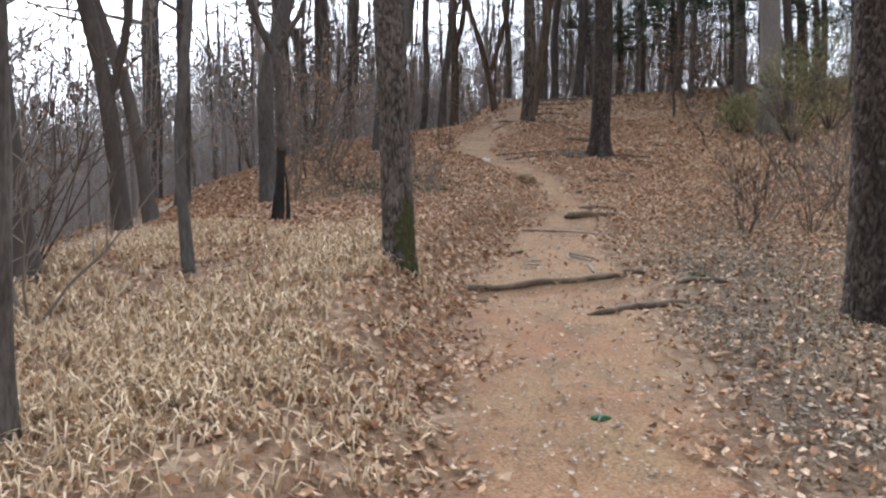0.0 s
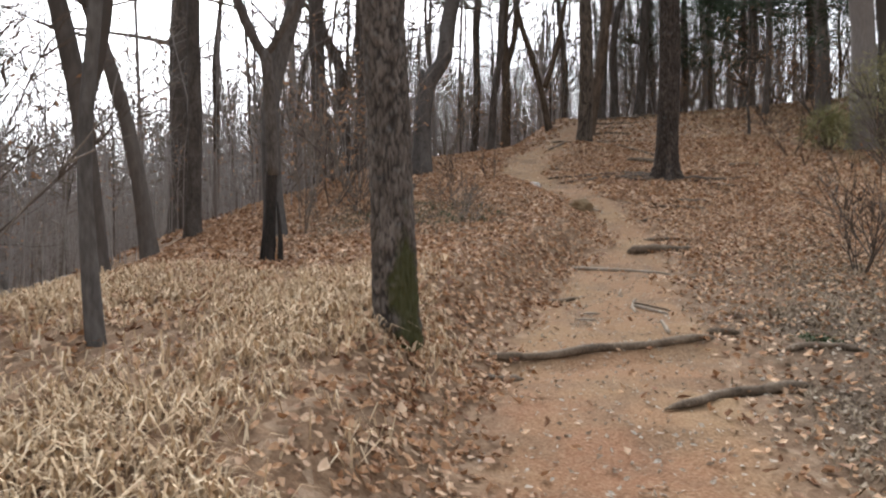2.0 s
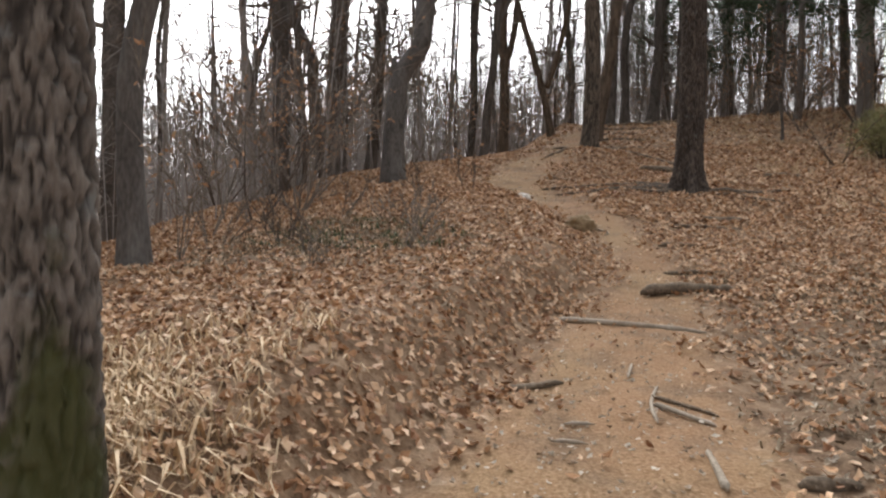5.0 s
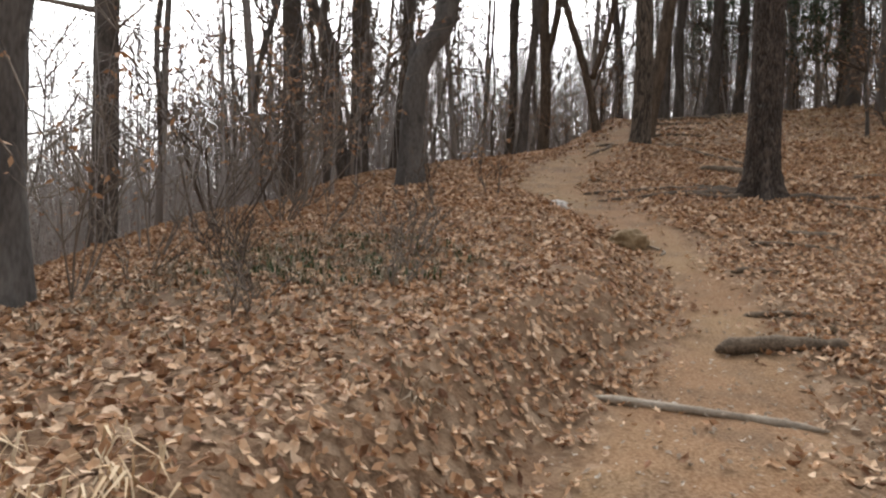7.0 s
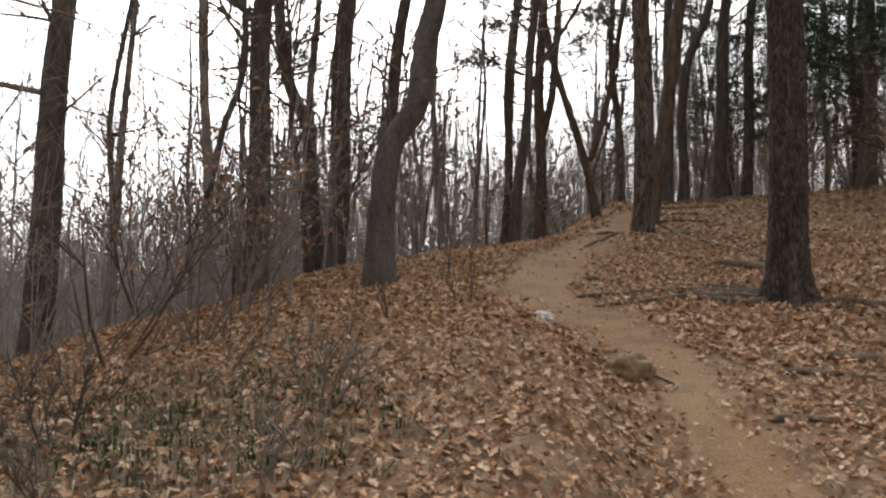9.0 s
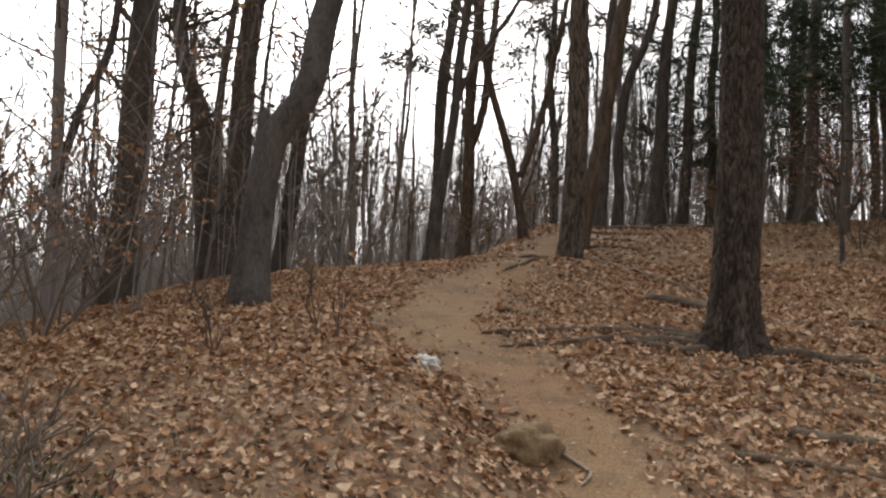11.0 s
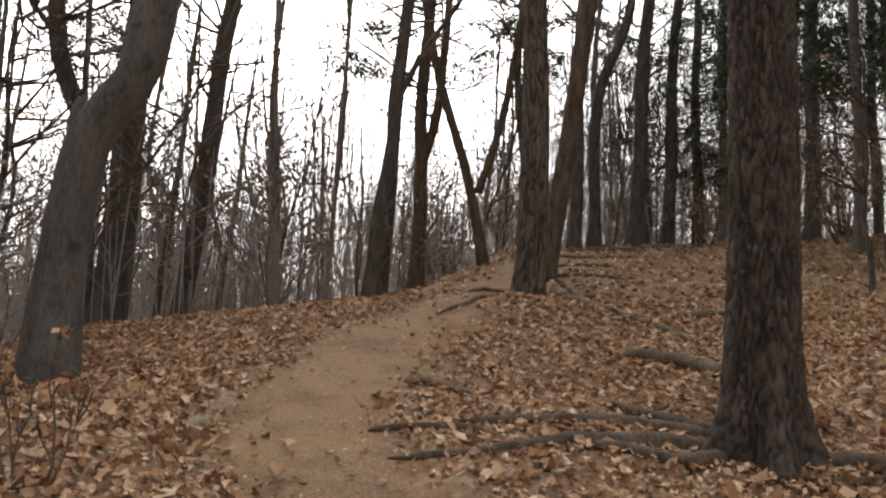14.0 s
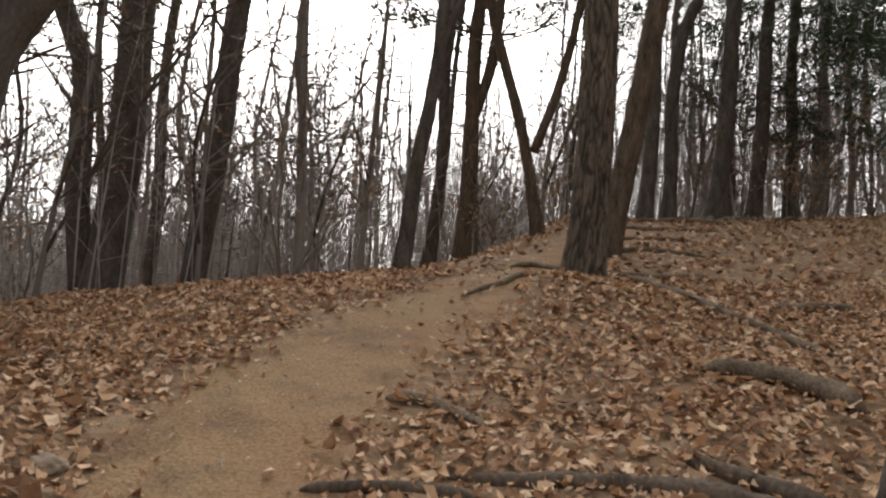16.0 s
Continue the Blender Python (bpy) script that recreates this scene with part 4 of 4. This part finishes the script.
root([(2.3, 13.4), (2.6, 13.55), (2.9, 13.5)], 0.03, 0.02, "low root beside the trail", 13)
root([(2.5, 14.7), (2.85, 14.8), (3.1, 14.7)], 0.03, 0.02, "low root beside the trail", 14)
root([(2.9, 15.9), (3.3, 15.8), (3.8, 15.7)], 0.03, 0.025, "low root beside the trail", 15)
root([(3.42, 16.38), (3.65, 16.3), (3.95, 16.15)], 0.05, 0.05, "mossy root among leaves", 16)
root([(3.6, 18.5), (3.0, 18.55), (2.4, 18.5), (1.9, 18.35), (1.42, 18.29)], 0.085, 0.03, "long dark surface root reaching into the trail", 17, mat=M_BROWN, sink=0.5)
root([(3.55, 18.65), (2.9, 18.95), (2.3, 18.9), (1.83, 18.87)], 0.08, 0.03, "surface root half buried in leaves", 18, mat=M_BROWN, sink=0.5)
root([(2.0, 18.7), (1.6, 18.72), (1.24, 18.66)], 0.04, 0.025, "dark root end at the trail", 19, mat=M_BROWN)
root([(4.0, 18.5), (4.4, 18.3), (4.8, 18.2), (5.4, 18.4)], 0.085, 0.03, "surface root of a thick pine", 20, mat=M_BROWN, sink=0.45)
root([(3.5, 18.4), (3.15, 18.3), (2.85, 18.45), (2.6, 18.4)], 0.07, 0.03, "knotted surface root of a thick pine", 40, mat=M_BROWN, sink=0.45)
root([(3.55, 18.75), (3.2, 19.1), (2.9, 19.3)], 0.08, 0.03, "surface root of a thick pine", 41, mat=M_BROWN, sink=0.45)
root([(3.6, 18.35), (3.9, 18.12), (4.3, 18.2), (4.6, 18.5)], 0.03, 0.02, "thin root looping round a pine's foot", 21, mat=M_BROWN)
root([(4.44, 18.01), (4.57, 17.6), (4.9, 17.3)], 0.04, 0.03, "root among dry leaves", 22)
root([(3.22, 20.64), (3.55, 20.62), (3.85, 20.4), (4.0, 20.1)], 0.06, 0.075, "thick grey root arching over leaves", 23, sink=0.15)
root([(1.35, 19.7), (1.6, 19.75), (1.95, 19.5)], 0.045, 0.03, "worn root at the edge of the trail", 24)
root([(2.55, 23.9), (2.1, 23.4), (1.75, 22.7), (1.4, 22.3)], 0.05, 0.025, "root running down from an oak into the trail", 25)
root([(2.4, 24.2), (2.0, 24.7), (1.7, 24.6)], 0.04, 0.03, "dark root beside an oak", 26)
root([(2.9, 24.0), (3.4, 23.9), (4.0, 24.05)], 0.05, 0.03, "dark root beside an oak", 27)
root([(2.95, 23.8), (3.34, 23.2), (3.8, 22.2), (4.3, 21.3)], 0.06, 0.035, "long root winding down the leafy slope", 28)
root([(2.9, 25.8), (3.5, 25.9), (4.2, 25.6)], 0.04, 0.03, "root step on the upper slope", 29)
root([(2.7, 27.0), (3.6, 27.2), (4.4, 27.0)], 0.04, 0.03, "root step on the upper slope", 30)
root([(3.3, 28.6), (4.2, 28.5), (5.0, 28.8)], 0.045, 0.03, "root step on the upper slope", 31)
root([(5.5, 31.7), (5.0, 30.9), (4.2, 30.6), (3.6, 30.3)], 0.09, 0.04, "thick roots spreading over the crest", 32, sink=0.2)
root([(5.6, 31.7), (6.2, 31.0), (7.0, 31.0)], 0.09, 0.04, "thick roots spreading over the crest", 33, sink=0.2)
root([(4.6, 31.4), (5.4, 30.4), (6.4, 30.2)], 0.07, 0.04, "thick roots spreading over the crest", 34, sink=0.2)
root([(4.3, 22.9), (4.7, 22.95), (5.0, 22.8)], 0.05, 0.05, "dark root knuckle on the slope", 35)
root([(5.3, 19.6), (5.7, 19.7), (6.0, 19.5)], 0.05, 0.04, "dark root knuckle on the slope", 36)
root([(1.6, 8.5), (1.62, 8.9)], 0.02, 0.012, "pale stub on the trail", 37, "stick", M_STICK, 0.2, "stick")
root([(1.85, 15.75), (2.0, 15.5), (1.93, 15.3)], 0.014, 0.01, "pale curved stick beside a clay lump", 38, "stick", M_STICK, 0.05, "stick")


def lump(name, x, y, w, h, mat, label, seed, cat, squash=1.0, rough=0.35, freq=2.0, segs=28):
    bm = bmesh.new()
    bmesh.ops.create_icosphere(bm, subdivisions=4, radius=1)
    for v in bm.verts:
        k = 1 + rough * noise.noise(v.co * freq + Vector((seed, 0, 0))) + rough * 0.4 * noise.noise(v.co * freq * 3 + Vector((0, seed, 0)))
        v.co = Vector((v.co.x * w * k, v.co.y * w * squash * k, v.co.z * h * k))
    me = bpy.data.meshes.new(name)
    bm.to_mesh(me)
    bm.free()
    me.shade_smooth()
    me.materials.append(mat)
    ob = new(name, me)
    ob.location = (x, y, on_ground(x, y) + h * 0.25)
    return tagged(ob, label, cat)


lump("soil_mound", 1.63, 15.72, 0.22, 0.15, M_CLAY, "small rounded mound of bare clay soil at the trail edge", 3, "mound")
lump("crumpled_paper", 0.86, 16.62, 0.12, 0.06, M_PAPER, "crumpled white paper litter lying on leaves", 5, "litter", 0.5, 0.8, 3.0)
lump("green_scrap", 0.85, 4.55, 0.05, 0.012, M_GREEN, "small green scrap on the trail", 8, "litter", 0.7, 0.6, 3.0)
lump("pale_stone", 0.12, 18.6, 0.09, 0.05, M_CHIP, "pale stone at the trail edge", 9, "stone", 0.7)


# ---- loose cover: leaves, dry grass, chips ----
def scatter_leaves(name, n, area, keep, mat, size, label, seed, lift=0.012, tilt=0.45):
    rs = np.random.RandomState(seed)
    x = rs.uniform(area[0], area[1], n)
    y = area[2] + (area[3] - area[2]) * rs.rand(n) ** 1.15
    ok = rs.rand(n) < keep(x, y)
    x, y = x[ok], y[ok]
    n = len(x)
    z = height(x, y) + lift + rs.rand(n) * 0.025
    a = rs.rand(n) * 6.283
    ux = np.stack([np.cos(a), np.sin(a), rs.normal(0, tilt, n)], 1)
    e = 0.25
    slope = np.stack([height(x + e, y) - height(x - e, y), height(x, y + e) - height(x, y - e)], 1) / (2 * e)
    ux[:, 2] += ux[:, 0] * slope[:, 0] + ux[:, 1] * slope[:, 1]
    ux /= np.linalg.norm(ux, axis=1)[:, None]
    nrm = np.stack([-slope[:, 0] + rs.normal(0, tilt, n), -slope[:, 1] + rs.normal(0, tilt, n), np.ones(n)], 1)
    uy = np.cross(nrm, ux)
    uy /= np.linalg.norm(uy, axis=1)[:, None]
    up = np.cross(ux, uy)
    L = rs.uniform(size[0], size[1], n)[:, None]
    W = L * rs.uniform(0.2, 0.32, n)[:, None]
    curl = L * rs.uniform(-0.1, 0.5, n)[:, None]
    c = np.stack([x, y, z], 1)
    v = np.stack([c - ux * L * 0.5 + up * curl * 0.6, c - ux * L * 0.12 + uy * W + up * curl * 0.5, c + ux * L * 0.22 + uy * W * 0.8 + up * curl * 0.7, c + ux * L * 0.5 + up * curl,
                  c + ux * L * 0.22 - uy * W * 0.8 + up * curl * 0.4, c - ux * L * 0.12 - uy * W + up * curl * 0.5, c], 1).reshape(-1, 3)
    v = v + rs.normal(0, 0.07, v.shape) * np.repeat(L, 7, 0)
    b = (np.arange(n) * 7)[:, None]
    f = np.concatenate([b + np.array([[0, 6, 1, 1]]), b + np.array([[1, 6, 2, 2]]), b + np.array([[2, 6, 3, 3]]), b + np.array([[3, 6, 4, 4]]), b + np.array([[4, 6, 5, 5]]), b + np.array([[5, 6, 0, 0]])])[:, :3]
    me = bpy.data.meshes.new(name)
    me.from_pydata(v.tolist(), [], f.tolist())
    me.materials.append(mat)
    return tagged(new(name, me), label, "leaves", kind="stuff")


def litter_keep(x, y):
    on = trail_mask(x + 0.12 * np.sin(3 * y + 1) + 0.08 * np.sin(7.7 * y), y)
    grass = np.clip((8.5 - y) / 2, 0, 1) * np.clip((-0.2 - x) / 0.5, 0, 1)
    right = np.clip((12.5 - y) / 3, 0, 1) * np.clip((x - 1.1) / 0.6, 0, 1)
    return np.clip(1 - on * 1.2, 0.06, 1) ** 1.3 * (1 - 0.75 * grass) * (1 - 0.62 * right) * (1 - 0.62 * humus_mask(x, y))


scatter_leaves("fallen_leaves", 150000, (-5, 7.5, 2.5, 24), litter_keep, M_LEAF, (0.035, 0.08), "brown fallen leaves covering the woodland floor", 1)
M_SCRAP = material("weathered_leaf_scraps", [(0.1, 0.068, 0.043), (0.2, 0.145, 0.095), (0.31, 0.245, 0.175), (0.45, 0.38, 0.3)], 3, 0.8, 0.3, 40, island=0.78)
scatter_leaves("leaf_scraps", 30000, (1.2, 7, 2, 14), lambda x, y: humus_mask(x, y), M_SCRAP, (0.02, 0.06), "weathered grey-brown leaf scraps and bark bits", 9, 0.006, 0.35)
scatter_leaves("fallen_leaves", 28000, (-9, 14, 16, 40), litter_keep, M_LEAF, (0.08, 0.14), "brown fallen leaves on the farther slope", 2)


def scatter_grass(name, n, keep, area, size, mat, label, seed, flat=0.9):
    rs = np.random.RandomState(seed)
    m = n // 9
    cx, cy = rs.uniform(area[0], area[1], m), rs.uniform(area[2], area[3], m)
    ok = rs.rand(m) < keep(cx, cy)
    cx, cy = np.repeat(cx[ok], 9), np.repeat(cy[ok], 9)
    n = len(cx)
    x, y = cx + rs.normal(0, 0.05, n), cy + rs.normal(0, 0.05, n)
    base = np.stack([x, y, height(x, y) - 0.01], 1)
    L = rs.uniform(size[0], size[1], n)[:, None]
    a = rs.rand(n) * 6.283
    out = np.stack([np.cos(a), np.sin(a), np.zeros(n)], 1)
    side = np.stack([-np.sin(a), np.cos(a), np.zeros(n)], 1) * rs.uniform(0.003, 0.007, n)[:, None]
    lean = np.abs(rs.normal(flat, 0.4, n))[:, None]
    upz = np.array([[0, 0, 1.0]])
    mid = base + (upz * 0.45 + out * 0.3 * lean) * L
    tip = base + (upz * np.maximum(0.1, 0.75 - 0.45 * lean) + out * 0.8 * lean) * L
    v = np.stack([base - side, base + side, mid + side, mid - side, tip], 1).reshape(-1, 3)
    b = (np.arange(n) * 5)[:, None]
    quads, tris = (b + np.array([[0, 1, 2, 3]])).tolist(), (b + np.array([[3, 2, 4]])).tolist()
    me = bpy.data.meshes.new(name)
    me.from_pydata(v.tolist(), [], quads + tris)
    me.materials.append(mat)
    return tagged(new(name, me), label, "grass", kind="stuff")


def patchy(x, y):
    return np.clip(0.5 + 0.9 * np.sin(1.9 * x + 0.7 * y + 1) * np.sin(1.3 * y - 1.1 * x), 0.1, 1)


scatter_grass("dry_grass", 84000, lambda x, y: np.clip((trail_left(y) - 0.1 - x) / 0.7, 0, 1) * np.clip((9.6 - y) / 2.0, 0.0, 1) * patchy(x, y), (-5, 0.4, 1.5, 9.6), (0.1, 0.24), M_STRAW, "straw-coloured matted dry grass", 3)
scatter_grass("dead_grass", 60000, lambda x, y: np.clip((x - trail_right(y)) / 0.8, 0, 1) * 0.85 * patchy(x, y), (1.3, 6.5, 2, 14), (0.05, 0.13), M_DULL, "sparse flattened dull dead grass", 4, 1.2)
scatter_grass("dead_grass", 9000, lambda x, y: np.exp(-(((x + 1.3) / 1.3) ** 2 + ((y - 12.9) / 1.5) ** 2)), (-3.5, 0.8, 10, 16), (0.08, 0.2), M_DULL, "dull matted dead grass on the bank", 8, 0.9)
scatter_grass("dry_grass", 14000, lambda x, y: 0.8 * patchy(x, y), (5.5, 12, 15, 33), (0.12, 0.32), M_STRAW, "sparse dry grass on the upper slope", 5, 0.8)
scatter_grass("green_grass", 1100, lambda x, y: np.where((x + 0.9) ** 2 + (y - 13.2) ** 2 < 1.2, 1.0, 0.0), (-2, 0.5, 12, 14.5), (0.08, 0.2), M_GRASS, "small green tufts among leaves", 6, 0.7)
scatter_grass("green_grass", 700, lambda x, y: np.where((x - 2.67) ** 2 + (y - 8.4) ** 2 < 0.02, 1.0, 0.0), (2.5, 2.85, 8.2, 8.6), (0.04, 0.1), M_GRASS, "small green sprout on dark soil", 11, 0.8)
scatter_leaves("trail_chips", 20000, (-0.3, 4.5, 2.5, 26), lambda x, y: np.clip(trail_mask(x, y), 0, 1) * np.clip((17 - y) / 6, 0.25, 1), M_CHIP, (0.012, 0.045), "pale wood chips and leaf scraps on the trail", 7, 0.002, 0.2)
